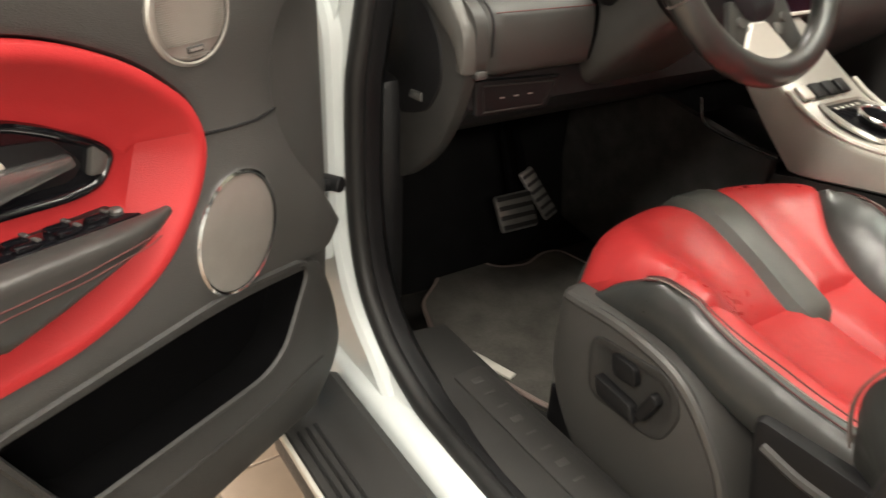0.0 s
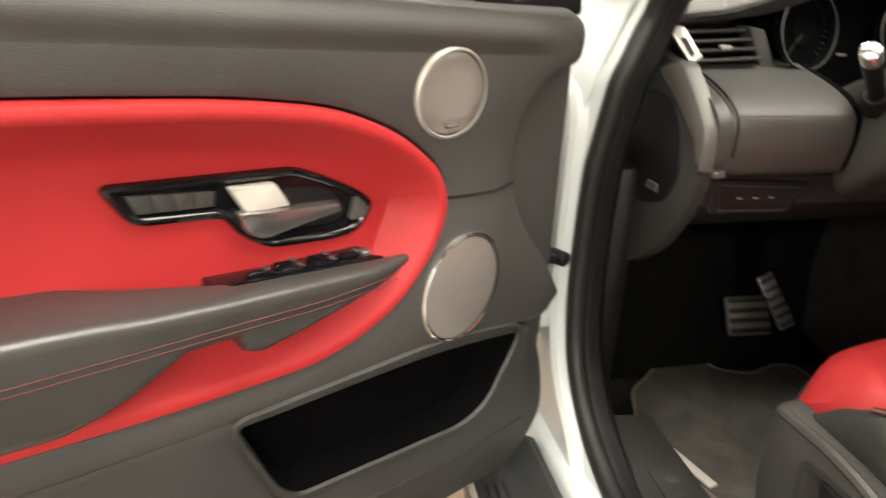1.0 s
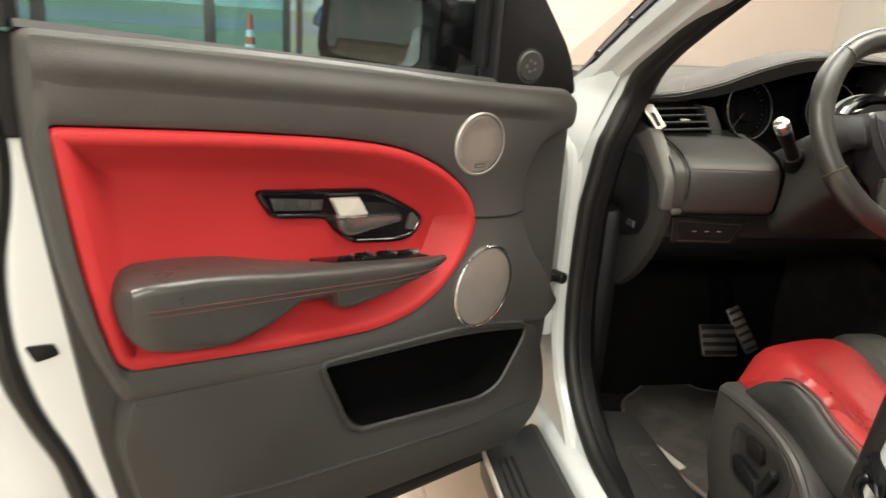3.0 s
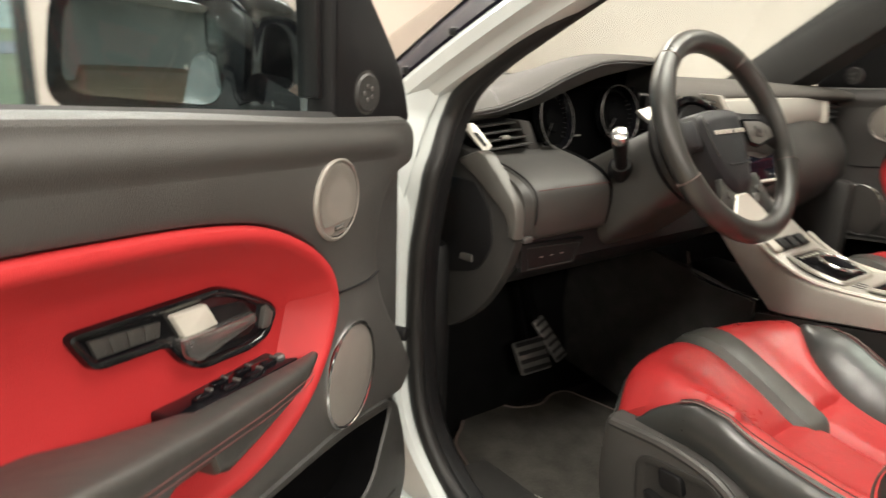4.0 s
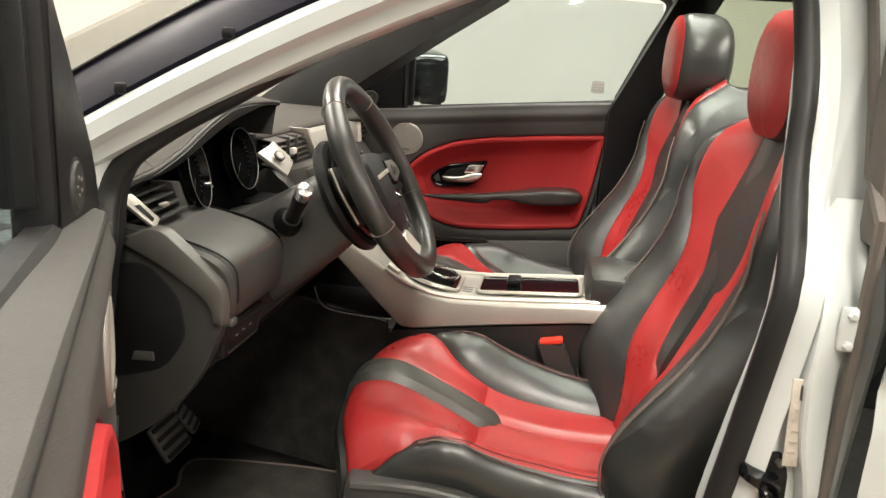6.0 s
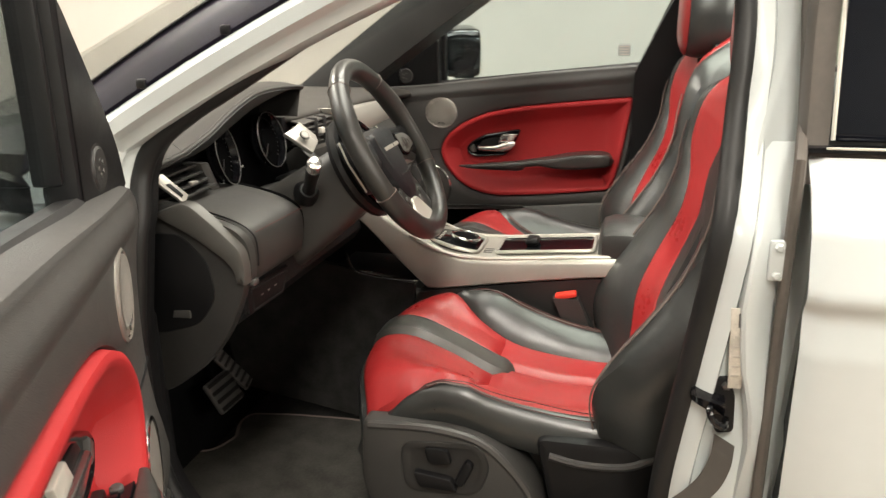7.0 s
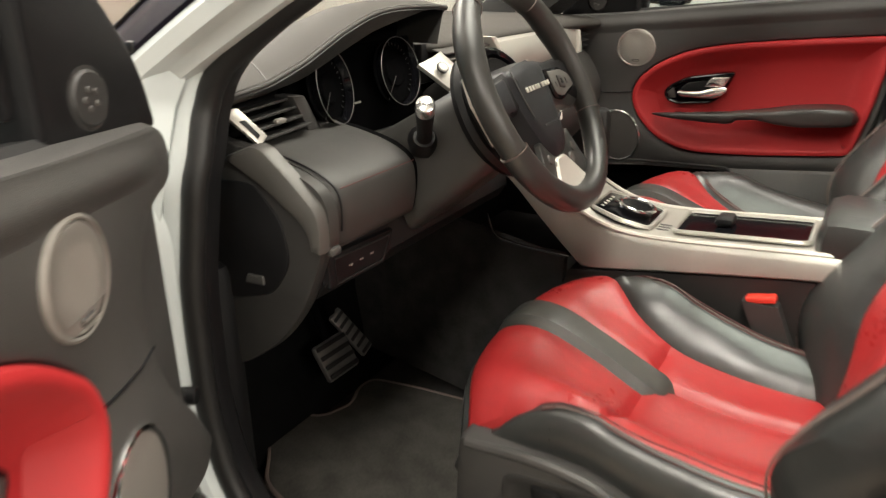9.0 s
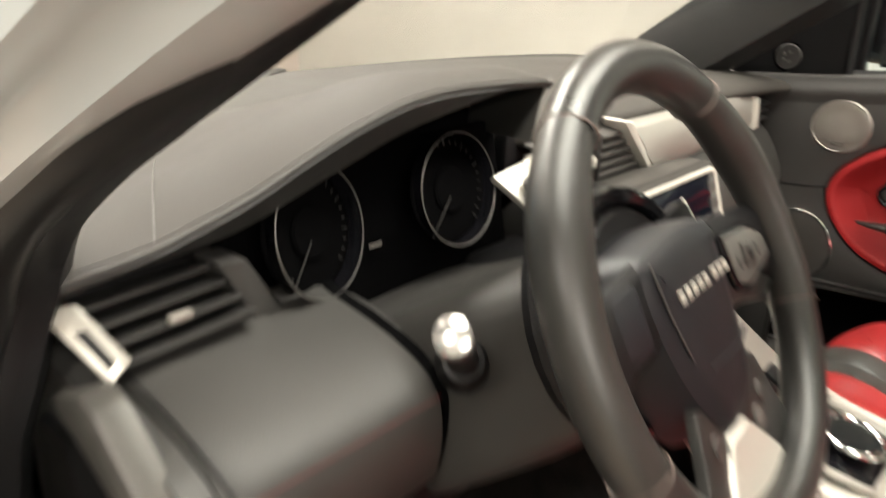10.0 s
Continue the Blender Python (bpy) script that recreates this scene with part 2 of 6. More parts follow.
def dish(outline, profile, cap=True):
    """Nested outlines: profile is rows of (inset, depth)."""
    bm = bmesh.new()
    rings = [[bm.verts.new((p[0], n, p[1])) for p in (inset(outline, d) if d else outline)] for d, n in profile]
    for a, b in zip(rings, rings[1:]):
        bridge(bm, a, b)
    if cap:
        ring = rings[-1]
        edges = [bm.edges.get((a, b)) for a, b in zip(ring, ring[1:] + ring[:1])]
        bmesh.ops.triangle_fill(bm, use_beauty=True, edges=[e for e in edges if e])
    bmesh.ops.recalc_face_normals(bm, faces=bm.faces)
    return bm


def tube(path, r, seg=8, closed=False, flat=1.0):
    """A rod along a path; r is one radius or one for each point."""
    path = [Vector(p) for p in path]
    k, rings, up = len(path), [], None
    for i, p in enumerate(path):
        a = path[i - 1] if (i or closed) else p
        b = path[(i + 1) % k] if (i < k - 1 or closed) else p
        t = (b - a).normalized()
        if up is None:
            up = Vector((0, 0, 1)) if abs(t.z) < 0.9 else Vector((0, 1, 0))
        side = t.cross(up).normalized()
        up = side.cross(t).normalized()
        q = r[i] if isinstance(r, (list, tuple)) else r
        rings.append([p + side * (q * math.cos(2 * math.pi * j / seg)) + up * (q * flat * math.sin(2 * math.pi * j / seg)) for j in range(seg)])
    if closed:
        rings.append(rings[0])
        bm = bmesh.new()
        vs = [[bm.verts.new(p) for p in ring] for ring in rings[:-1]]
        for a, b in zip(vs, vs[1:] + vs[:1]):
            bridge(bm, a, b)
        bmesh.ops.recalc_face_normals(bm, faces=bm.faces)
        return bm
    return loft(rings)


def rbox(c, size, r=0.004, rot=(0, 0, 0), seg=2):
    """A box with rounded edges."""
    bm = bmesh.new()
    bmesh.ops.create_cube(bm, size=1)
    bmesh.ops.scale(bm, vec=size, verts=bm.verts)
    if r:
        bmesh.ops.bevel(bm, geom=bm.edges[:], offset=min(r, min(size) * 0.49), segments=seg, affect="EDGES", profile=0.5)
    bmesh.ops.transform(bm, matrix=pose(*c, *rot), verts=bm.verts)
    return bm


def plate(corners, thick, r=0.002):
    """A thin slab under four corners, given clockwise from the upper left as seen from its face."""
    c = [Vector(p) for p in corners]
    n = (c[2] - c[0]).cross(c[3] - c[1]).normalized()
    bm = bmesh.new()
    hi, lo = [bm.verts.new(p) for p in c], [bm.verts.new(p - n * thick) for p in c]
    bridge(bm, hi, lo)
    bm.faces.new(hi)
    bm.faces.new(lo[::-1])
    bmesh.ops.recalc_face_normals(bm, faces=bm.faces)
    bmesh.ops.bevel(bm, geom=bm.edges[:], offset=r, segments=2, affect="EDGES", profile=0.5)
    return bm


def disc(c, r, depth, axis=(0, 0, 1), seg=28, bevel=0.002, r2=None):
    """A round plate whose face looks along axis."""
    prof = [(r, -depth), (r2 or r, -bevel), ((r2 or r) - bevel, 0)]
    rings = [[Vector((q * math.cos(2 * math.pi * j / seg), q * math.sin(2 * math.pi * j / seg), z)) for j in range(seg)] for q, z in prof]
    bm = loft(rings)
    m = Vector(axis).to_track_quat("Z", "Y").to_matrix().to_4x4()
    bmesh.ops.transform(bm, matrix=Matrix.Translation(c) @ m, verts=bm.verts)
    return bm


def grid(f, us, vs, thick=0.0):
    """A sheet f(u, v) over the given steps; with thick, closed behind."""
    bm = bmesh.new()
    rows = [[bm.verts.new(f(u, v)) for u in us] for v in vs]
    for a, b in zip(rows, rows[1:]):
        bridge(bm, a, b, False)
    bmesh.ops.recalc_face_normals(bm, faces=bm.faces)
    if thick:
        bmesh.ops.solidify(bm, geom=bm.faces[:], thickness=thick)
    return bm


def steps(a, b, n):
    return [a + (b - a) * i / n for i in range(n + 1)]


def joined(*bms):
    out = bmesh.new()
    for bm in bms:
        me = bpy.data.meshes.new("tmp")
        bm.to_mesh(me)
        out.from_mesh(me)
        bpy.data.meshes.remove(me)
        bm.free()
    return out


def thing(name, label, category, at=(0, 0, 0), turn=0, group="", kind=""):
    ob = new(name)
    ob.empty_display_size = 0.1
    ob.matrix_basis = pose(*at, 0, 0, turn)
    return tagged(ob, label, category, group, kind)


def part(name, bm, material, parent=None, label="", m=None, angle=38):
    """One mesh under a thing or a part. m places the bmesh in the world; without it the points are the thing's own."""
    top = parent
    while top is not None and top.parent:
        top = top.parent
    if m is not None:
        bm.transform(m)
        if m.determinant() < 0:
            bmesh.ops.reverse_faces(bm, faces=bm.faces)
        if top is not None:
            bm.transform(top.matrix_basis.inverted())
    for f in bm.faces:
        f.smooth = True
    lim = radians(angle)
    for e in bm.edges:
        if len(e.link_faces) == 2 and e.calc_face_angle(0) > lim:
            e.smooth = False
    me = bpy.data.meshes.new(name)
    bm.to_mesh(me)
    bm.free()
    me.materials.append(material)
    ob = new(name, me)
    ob.parent = parent
    if label:
        ob["label"] = label
    return ob


ONE = Matrix.Identity(4)


# ---- showroom ----
def slab(name, lo, hi, material, label, category, r=0.0):
    c = [(a + b) / 2 for a, b in zip(lo, hi)]
    ob = part(name, rbox(c, [b - a for a, b in zip(lo, hi)], r), material)
    return tagged(ob, label, category, "", "structure")


FRONT, RIGHT, LEFT, BACK = 6.0, 4.2, -7.0, -7.0
GROUND = [(6.0, -0.02), (20, -0.02), (40, -0.5), (900, -0.5)]
tagged(part("ground", grid(lambda u, v: Vector((u, v, lerp_curve(GROUND, v))), steps(-400, 400, 8), [6.15, 20, 25, 30, 35, 40, 100, 400, 900], 0.0), GRASS), "mown green grass strip beyond the showroom glass", "grass", "", "structure")
slab("road", (-80, 41, -0.6), (80, 60, -0.48), ASPHALT, "grey asphalt road behind the grass strip", "road")
slab("floor", (LEFT - 0.2, BACK - 0.2, -0.3), (RIGHT + 0.2, FRONT + 0.2, -0.006), GROUT, "grouted base under tan showroom floor tiles", "floor")
slab("ceiling", (LEFT - 0.2, BACK - 0.2, CEIL), (RIGHT + 0.2, FRONT + 0.2, CEIL + 0.2), CEILPAINT, "plain pale showroom ceiling", "ceiling")
slab("wall_north", (-0.36, FRONT, 0), (RIGHT, FRONT + 0.2, CEIL), WALLPAINT, "plain warm cream painted showroom wall", "wall")
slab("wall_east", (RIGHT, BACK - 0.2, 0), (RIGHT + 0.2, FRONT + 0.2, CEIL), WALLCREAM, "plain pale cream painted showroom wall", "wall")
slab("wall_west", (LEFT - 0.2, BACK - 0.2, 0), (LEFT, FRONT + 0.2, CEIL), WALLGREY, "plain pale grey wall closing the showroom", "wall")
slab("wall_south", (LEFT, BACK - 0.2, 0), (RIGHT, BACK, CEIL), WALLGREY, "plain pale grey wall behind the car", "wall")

# glazed front: posts, rails and panes
glazing = thing("window_1", "tall dark-framed showroom glazing with green-tinted panes", "window", (-3.5, FRONT, 0), kind="structure")
for x, w in ((-6.97, 0.1), (-5.3, 0.09), (-3.7, 0.09), (-2.22, 0.09), (-1.52, 0.07), (-1.40, 0.06), (-0.41, 0.1)):
    part("post", rbox((x, FRONT + 0.1, CEIL / 2), (w, 0.14, CEIL), 0.004), FRAMEDARK, glazing, m=ONE)
for z in (0.05, 1.33, CEIL - 0.05):
    for a, b in ((-6.92, -5.345), (-5.255, -3.745), (-3.655, -2.265), (-2.175, -1.555)):
        part("rail", rbox(((a + b) / 2, FRONT + 0.1, z), (b - a, 0.1, 0.06 if z == 1.33 else 0.1), 0.004), FRAMEDARK, glazing, m=ONE)
for a, b, g in ((-6.92, -5.345, GREENGLASS), (-5.255, -3.745, GREENGLASS), (-3.655, -2.265, GREENGLASS), (-2.175, -1.555, GREENGLASS), (-1.37, -0.46, CLEAR)):
    pane = part("pane", rbox(((a + b) / 2, FRONT + 0.1, CEIL / 2), (b - a, 0.012, CEIL), 0), g, glazing, m=ONE)
    pane.visible_shadow = False


def traffic_cone(x, y, z, h):
    c = thing("traffic_cone", "tall orange traffic cone with white reflective bands", "cone", (x, y, z), group="cones outside")
    part("base", rbox((0, 0, 0.02), (0.36, 0.36, 0.04), 0.01), BLACK, c)
    prof = [(0.13, 0.04), (0.10, h * 0.35), (0.085, h * 0.5), (0.07, h * 0.62), (0.06, h * 0.74), (0.04, h * 0.98), (0.03, h)]
    for i, ((r0, z0), (r1, z1)) in enumerate(zip(prof, prof[1:])):
        rings = [[(r * math.cos(a * math.pi / 12), r * math.sin(a * math.pi / 12), z) for a in range(24)] for r, z in ((r0, z0), (r1, z1))]
        part("band" if i in (1, 3) else "sleeve", loft(rings), REFLECT if i in (1, 3) else ORANGE, c)


traffic_cone(-2.33, 12.5, -0.02, 1.02)
traffic_cone(0.49, 24.0, -0.116, 0.80)


def parked_vehicle(x, y, turn, paint):
    v = thing("parked_car", "dark blue estate car parked on the road outside", "car", (x, y, -0.48), turn)
    side = spline([(-2.2, 0.35), (-2.25, 0.8), (-1.3, 1.0), (-0.7, 1.5), (1.6, 1.55), (2.15, 1.05), (2.2, 0.4), (0, 0.3)], 5)
    part("body", prism(side, -0.85, 0.85, 0.06), paint, v)
    for q in (-1.0, 0.1, 1.1):
        part("side_window", rbox((q + 0.1, 0.86, 1.22), (0.9, 0.02, 0.36), 0.01), PRIVACY, v)
    for q in (-1.4, 1.35):
        for s in (-0.78, 0.78):
            part("wheel", disc((q, s * 1.06, 0.35), 0.35, 0.2, (0, math.copysign(1, s), 0), 24, 0.03), RUBBER, v)


parked_vehicle(1.2, 43.0, 180, NAVY)
# Distance haze is put into the trees' pale colour.
tree_line = part("backdrop", rbox((0, 120, 5), (400, 1, 12), 0), mat("haze_tinted_trees", (0.40, 0.46, 0.42), 0.9, var=0.4, vscale=0.15))
tagged(tree_line, "tree line paled by painted haze far beyond the road", "trees", "", "structure")

# ---- car body ----
body = thing("car_body", "white car body with its front door standing open", "car", (0, 0, 0))


def lean(z, y=-0.9):
    """Where the side's edge runs: straight below the belt, leaning in above it, sooner at the front pillar."""
    rear = -0.785 + 0.10 * ease(1.12, 1.30, z) + 0.14 * ease(1.25, 1.62, z)
    front = lerp_curve([(0.95, -0.785), (1.08, -0.768), (1.17, -0.728), (1.30, -0.712), (1.45, -0.668), (1.60, -0.60)], z)
    return front + (rear - front) * ease(-0.45, -0.75, y)


def sill_part(name, prof, y0, y1, material, label=""):
    rings = [[(x, y, z) for x, z in prof] for y in steps(y0, y1, 8)]
    return part(name, loft(rings), material, body, label)


# the edge of the door opening, from the sill up the front pillar, along the roof and down the middle pillar
OPEN = spline([(-0.786, 0.505), (-0.50, 0.505), (-0.26, 0.51), (-0.16, 0.532), (-0.085, 0.572), (-0.028, 0.64), (-0.002, 0.74), (0.002, 0.86), (-0.006, 1.00), (-0.012, 1.10), (-0.006, 1.165), (-0.03, 1.212),
               (-0.09, 1.258), (-0.165, 1.302), (-0.31, 1.390), (-0.45, 1.462), (-0.60, 1.522), (-0.76, 1.55), (-0.842, 1.505), (-0.856, 1.40), (-0.850, 1.27), (-0.832, 1.10), (-0.812, 0.95), (-0.790, 0.78), (-0.786, 0.60)], 6)


def band(profile):
    """A strip round the door opening: rows of (offset outwards, depth inside the skin)."""
    flat = [Vector((p.x, p.y)) for p in OPEN]
    bm = bmesh.new()
    vs = []
    for off, d in profile:
        loop = inset(flat, -off) if off else flat
        vs.append([bm.verts.new((lean(p.y, p.x) + d, p.x, p.y)) for p in loop])
    for p, q in zip(vs, vs[1:]):
        bridge(bm, p, q)
    bmesh.ops.recalc_face_normals(bm, faces=bm.faces)
    return bm


part("door_frame", band([(0.0, 0.03), (0.004, 0.014), (0.010, 0.008), (0.022, 0.0), (0.034, -0.004), (0.042, 0.02), (0.05, 0.03)]), WHITE, body, "white painted door frame")
seal_path = [(lean(p.y, p.x) + 0.018, p.x, p.y) for p in inset([Vector((p.x, p.y)) for p in OPEN], -0.004)]
part("door_seal", tube(seal_path, 0.016, 10, True), RUBBER, body, "black rubber door seal")
part("pillar_lining", band([(0.0, 0.02), (-0.004, 0.03), (-0.002, 0.045), (0.0, 0.058), (0.016, 0.072), (0.06, 0.076)]), BLACK, body, "black pillar lining")

# front pillar: hinge post below, windscreen post above
post = spline([(0.16, 0.45), (-0.15, 0.47), (-0.12, 0.535), (-0.045, 0.595), (-0.005, 0.66), (0.014, 0.75), (0.014, 0.95), (0.022, 1.03), (0.06, 1.075), (0.16, 1.09)], 4)
part("hinge_pillar", joined(loft([[(-0.80 + d, p.x, p.y) for p in inset(post, q)] for d, q in ((0.05, 0), (0.004, 0), (-0.004, 0.008))])), WHITE, body)
for z in (0.70,):
    part("door_hinge", rbox((-0.835, 0.03, z), (0.06, 0.05, 0.06), 0.008), WHITE, body)
part("check_strap", joined(rbox((-0.83, -0.012, 0.808), (0.07, 0.012, 0.016), 0.003), disc((-0.803, -0.022, 0.808), 0.012, 0.03, (0.5, -0.8, 0), 12)), BLACK, body, "black door check strap with its pin")


def post_ring(t, section):
    """A cross-section of the windscreen post at t along it."""
    y, z, x = 0.13 - 0.60 * t, 1.188 + 0.39 * t - 0.075 * t * t, -0.765 + 0.065 * t
    return [(x + dx, y + dy, z + dz) for dx, dy, dz in section]


def pillar_root(u, v):
    """The painted skin from the door frame out to the windscreen post and the wing's edge."""
    rows = [((-0.787, 0.026, 0.93), (-0.806, 0.12, 0.93)), ((-0.786, 0.026, 1.02), (-0.806, 0.12, 1.03)), ((-0.762, 0.022, 1.105), (-0.800, 0.14, 1.11)), ((-0.735, 0.024, 1.172), (-0.785, 0.15, 1.172)),
            ((-0.722, -0.008, 1.238), (-0.760, 0.07, 1.226)), ((-0.717, -0.068, 1.284), (-0.749, -0.03, 1.286)), ((-0.710, -0.15, 1.330), (-0.740, -0.12, 1.338))]
    k = min(v * (len(rows) - 1), len(rows) - 1.001)
    i, f = int(k), k - int(k)
    a, b = (Vector(rows[i][q]) + (Vector(rows[i + 1][q]) - Vector(rows[i][q])) * f for q in (0, 1))
    return a + (b - a) * u + Vector((-0.010 * math.sin(math.pi * min(1, u * 1.3)), 0, 0))


part("pillar_root", grid(pillar_root, steps(0, 1, 10), steps(0, 1, 36), 0.004), WHITE, body, "white painted foot of the windscreen post")
cover = [(0.004, 0.0, -0.006), (-0.004, 0.004, 0.004), (0.016, 0.01, 0.034), (0.048, 0.016, 0.066), (0.075, 0.02, 0.072), (0.08, 0.02, 0.02)]
white = [(-0.002, 0.0, 0.0), (-0.010, -0.004, -0.010), (-0.006, -0.012, -0.026), (0.006, -0.014, -0.033), (0.010, -0.012, -0.036), (0.018, -0.014, -0.050), (0.040, -0.008, -0.060), (0.09, 0.01, -0.05), (0.09, 0.02, 0.0)]
part("windscreen_post", loft([post_ring(t, white) for t in steps(-0.05, 1.05, 14)]), WHITE, body)
pc = part("post_cover", loft([post_ring(t, cover) for t in steps(-0.05, 1.05, 14)]), POSTBLACK, body, "dark blue-black windscreen post cover")
part("cover_edge", tube([post_ring(t, [(0.046, 0.016, 0.067)])[0] for t in steps(-0.05, 1.05, 14)], 0.0025, 6), BLACK, pc, m=ONE)
for t in (0.12, 0.30, 0.52, 0.74):
    part("cover_clip", rbox(post_ring(t, [(0.0, 0.004, 0.008)])[0], (0.012, 0.016, 0.014), 0.004), BLACK, pc, m=ONE)
pas = [(0.02, -0.05, -0.05), (0.03, 0.0, 0.0), (0.02, 0.05, 0.05), (-0.04, 0.06, 0.06), (-0.06, 0.02, 0.02), (-0.05, -0.03, -0.04)]
part("inner_post_trim", loft([[(0.73 - 0.14 * t + dx, 0.30 - 0.66 * t + dy, 1.15 + 0.45 * t - 0.02 * t * t + dz) for dx, dy, dz in pas] for t in steps(-0.1, 1.0, 10)]), HARD, body, "dark grey windscreen post trim")

screen = part("windscreen", grid(lambda u, v: Vector((u * (0.745 - 0.13 * v), 0.46 - 0.86 * v + 0.20 * (1 - u * u) * (1 - v), 1.16 + 0.44 * v)), steps(-1, 1, 10), steps(0, 1, 6), 0.005), CLEAR, body)
screen.visible_shadow = False
part("roof", joined(*(grid(lambda u, v: Vector((x0 + (x1 - x0) * u, y0 + (y1 - y0) * v, 1.605 + 0.03 * (1 - ((x0 + (x1 - x0) * u) / 0.6) ** 2))), steps(0, 1, 6), steps(0, 1, 6), 0.04) for x0, x1, y0, y1 in ((-0.60, 0.60, -0.42, -0.58), (-0.60, -0.46, -0.58, -2.0), (0.46, 0.60, -0.58, -2.0), (-0.60, 0.60, -2.0, -2.32)))), HEADLINER, body, "dark roof lining round a glass roof")
# The roof is out of view; glass is assumed so overhead light reaches the seats.
pane = part("roof_glass", grid(lambda u, v: Vector((-0.47 + 0.94 * u, -0.57 - 1.44 * v, 1.625 + 0.03 * (1 - ((-0.47 + 0.94 * u) / 0.6) ** 2))), steps(0, 1, 8), steps(0, 1, 8), 0.005), TINT, body, "tinted glass roof")
pane.visible_shadow = False

# sill: painted step, tread plate, side step
sill_part("sill", [(-0.70, 0.44), (-0.745, 0.492), (-0.755, 0.503), (-0.80, 0.503), (-0.815, 0.497), (-0.822, 0.485), (-0.825, 0.33), (-0.70, 0.33)], 0.05, -0.93, WHITE, "white painted sill")
sill_part("sill_lining", [(-0.60, 0.40), (-0.605, 0.49), (-0.615, 0.502), (-0.71, 0.512), (-0.74, 0.508), (-0.742, 0.48), (-0.70, 0.40)], -0.03, -0.86, HARD, "charcoal plastic sill lining")
tread = part("tread_plate", prism(rounded([(-0.17, -0.69), (-0.17, -0.632), (-0.60, -0.632), (-0.60, -0.69)], 0.01), 0.506, 0.5135, 0.002), HARD, body, "black tread plate with raised lettering bars", m=Matrix(((0, 0, 1, 0), (1, 0, 0, 0), (0, 1, 0, 0), (0, 0, 0, 1))))
for i in range(8):
    y = -0.20 - i * 0.034
    part("lettering_bar", rbox((-0.662, y, 0.5137), (0.018, 0.004 if i % 3 else 0.012, 0.001), 0.0003), SOFT, tread, m=ONE)
step = part("side_step", loft([[(x, y, z) for x, z in ((-0.826, 0.36), (-0.826, 0.478), (-0.84, 0.484), (-0.87, 0.468), (-0.885, 0.455), (-0.94, 0.445), (-0.948, 0.432), (-0.94, 0.36))] for y in steps(-0.03, -1.7, 10)]), HARD, body, "black rubber-topped side step")
for q in (-0.898, -0.912, -0.926):
    part("grip_rib", rbox((q, -0.85, 0.4545 + (q + 0.885) * 0.18), (0.006, 1.5, 0.006), 0.002), RUBBER, step, m=ONE)
part("step_edge", rbox((-0.948, -0.86, 0.440), (0.008, 1.62, 0.014), 0.003), SILVER, step, m=ONE, label="bright metal step edge")

# floor pan, bulkhead and tunnel
part("floor_pan", rbox((0, -0.9, 0.39), (1.36, 2.3, 0.05), 0.01), CARPET, body, "dark carpet over the floor pan")
part("bulkhead", grid(lambda u, v: Vector((u * 0.70, 0.22 + 0.16 * v, 0.40 + 0.75 * v + 0.02 * u * u)), steps(-1, 1, 8), steps(0, 1, 8), 0.02), SHADEDCARPET, body, "bulkhead carpet with the footwell's shade in its colour")
part("kick_panel", rbox((-0.685, 0.16, 0.68), (0.05, 0.26, 0.52), 0.02), BLACK, body)
part("far_kick_panel", rbox((0.70, 0.10, 0.68), (0.05, 0.32, 0.52), 0.02), HARD, body)
part("far_sill", rbox((0.74, -0.8, 0.44), (0.2, 1.9, 0.12), 0.03), HARD, body)

# middle pillar with its fittings, and the far side
pil = spline([(-0.825, 0.50), (-0.79, 0.62), (-0.797, 0.80), (-0.82, 0.95), (-0.845, 1.10), (-0.868, 1.40), (-0.87, 1.58), (-0.955, 1.58), (-0.95, 1.2), (-0.935, 0.9), (-0.92, 0.5)], 4)
part("middle_pillar", loft([[(lean(p.y) + d, p.x, p.y) for p in inset(pil, q)] for d, q in ((0.10, 0), (0.018, 0), (0.010, 0.008))]), WHITE, body)
ridge = []
for z in steps(0.70, 1.24, 20):
    c = lerp_curve([(0.70, -0.875), (0.86, -0.888), (0.92, -0.882), (0.98, -0.868), (1.05, -0.862), (1.13, -0.868), (1.24, -0.878)], z)
    h, x0 = ease(0.72, 0.95, z) * (1 - ease(1.06, 1.22, z)), lean(z) + 0.012
    ridge.append([(x0 + 0.004, c + 0.001, z), (x0 - 0.024 * h, c - 0.004, z), (x0 - 0.027 * h, c - 0.008, z), (x0 - 0.025 * h, c - 0.014, z), (x0 - 0.013 * h, c - 0.034, z), (x0 + 0.004, c - 0.05, z)])
part("pillar_ridge", loft(ridge), WHITE, body, "white pressed ridge of the door pillar")
hp = part("hinge_plate", rbox((-0.790, -0.901, 1.114), (0.010, 0.024, 0.050), 0.004), WHITE, body, "white painted door hinge plate")
for dz in (-0.017, 0.017):
    part("bolt", disc((-0.800, -0.899, 1.114 + dz), 0.0055, 0.005, (-1, 0, 0), 6), WHITE, hp, m=ONE)
st = part("striker_plate", prism(rounded([(-0.874, 0.880), (-0.852, 0.876), (-0.845, 0.905), (-0.847, 0.952), (-0.862, 0.956), (-0.872, 0.930)], 0.007), -0.774, -0.783, 0.002), BLACK, body, "black steel door striker", m=Matrix(((0, 1, 0, 0), (1, 0, 0, 0), (0, 0, 1, 0), (0, 0, 0, 1))))
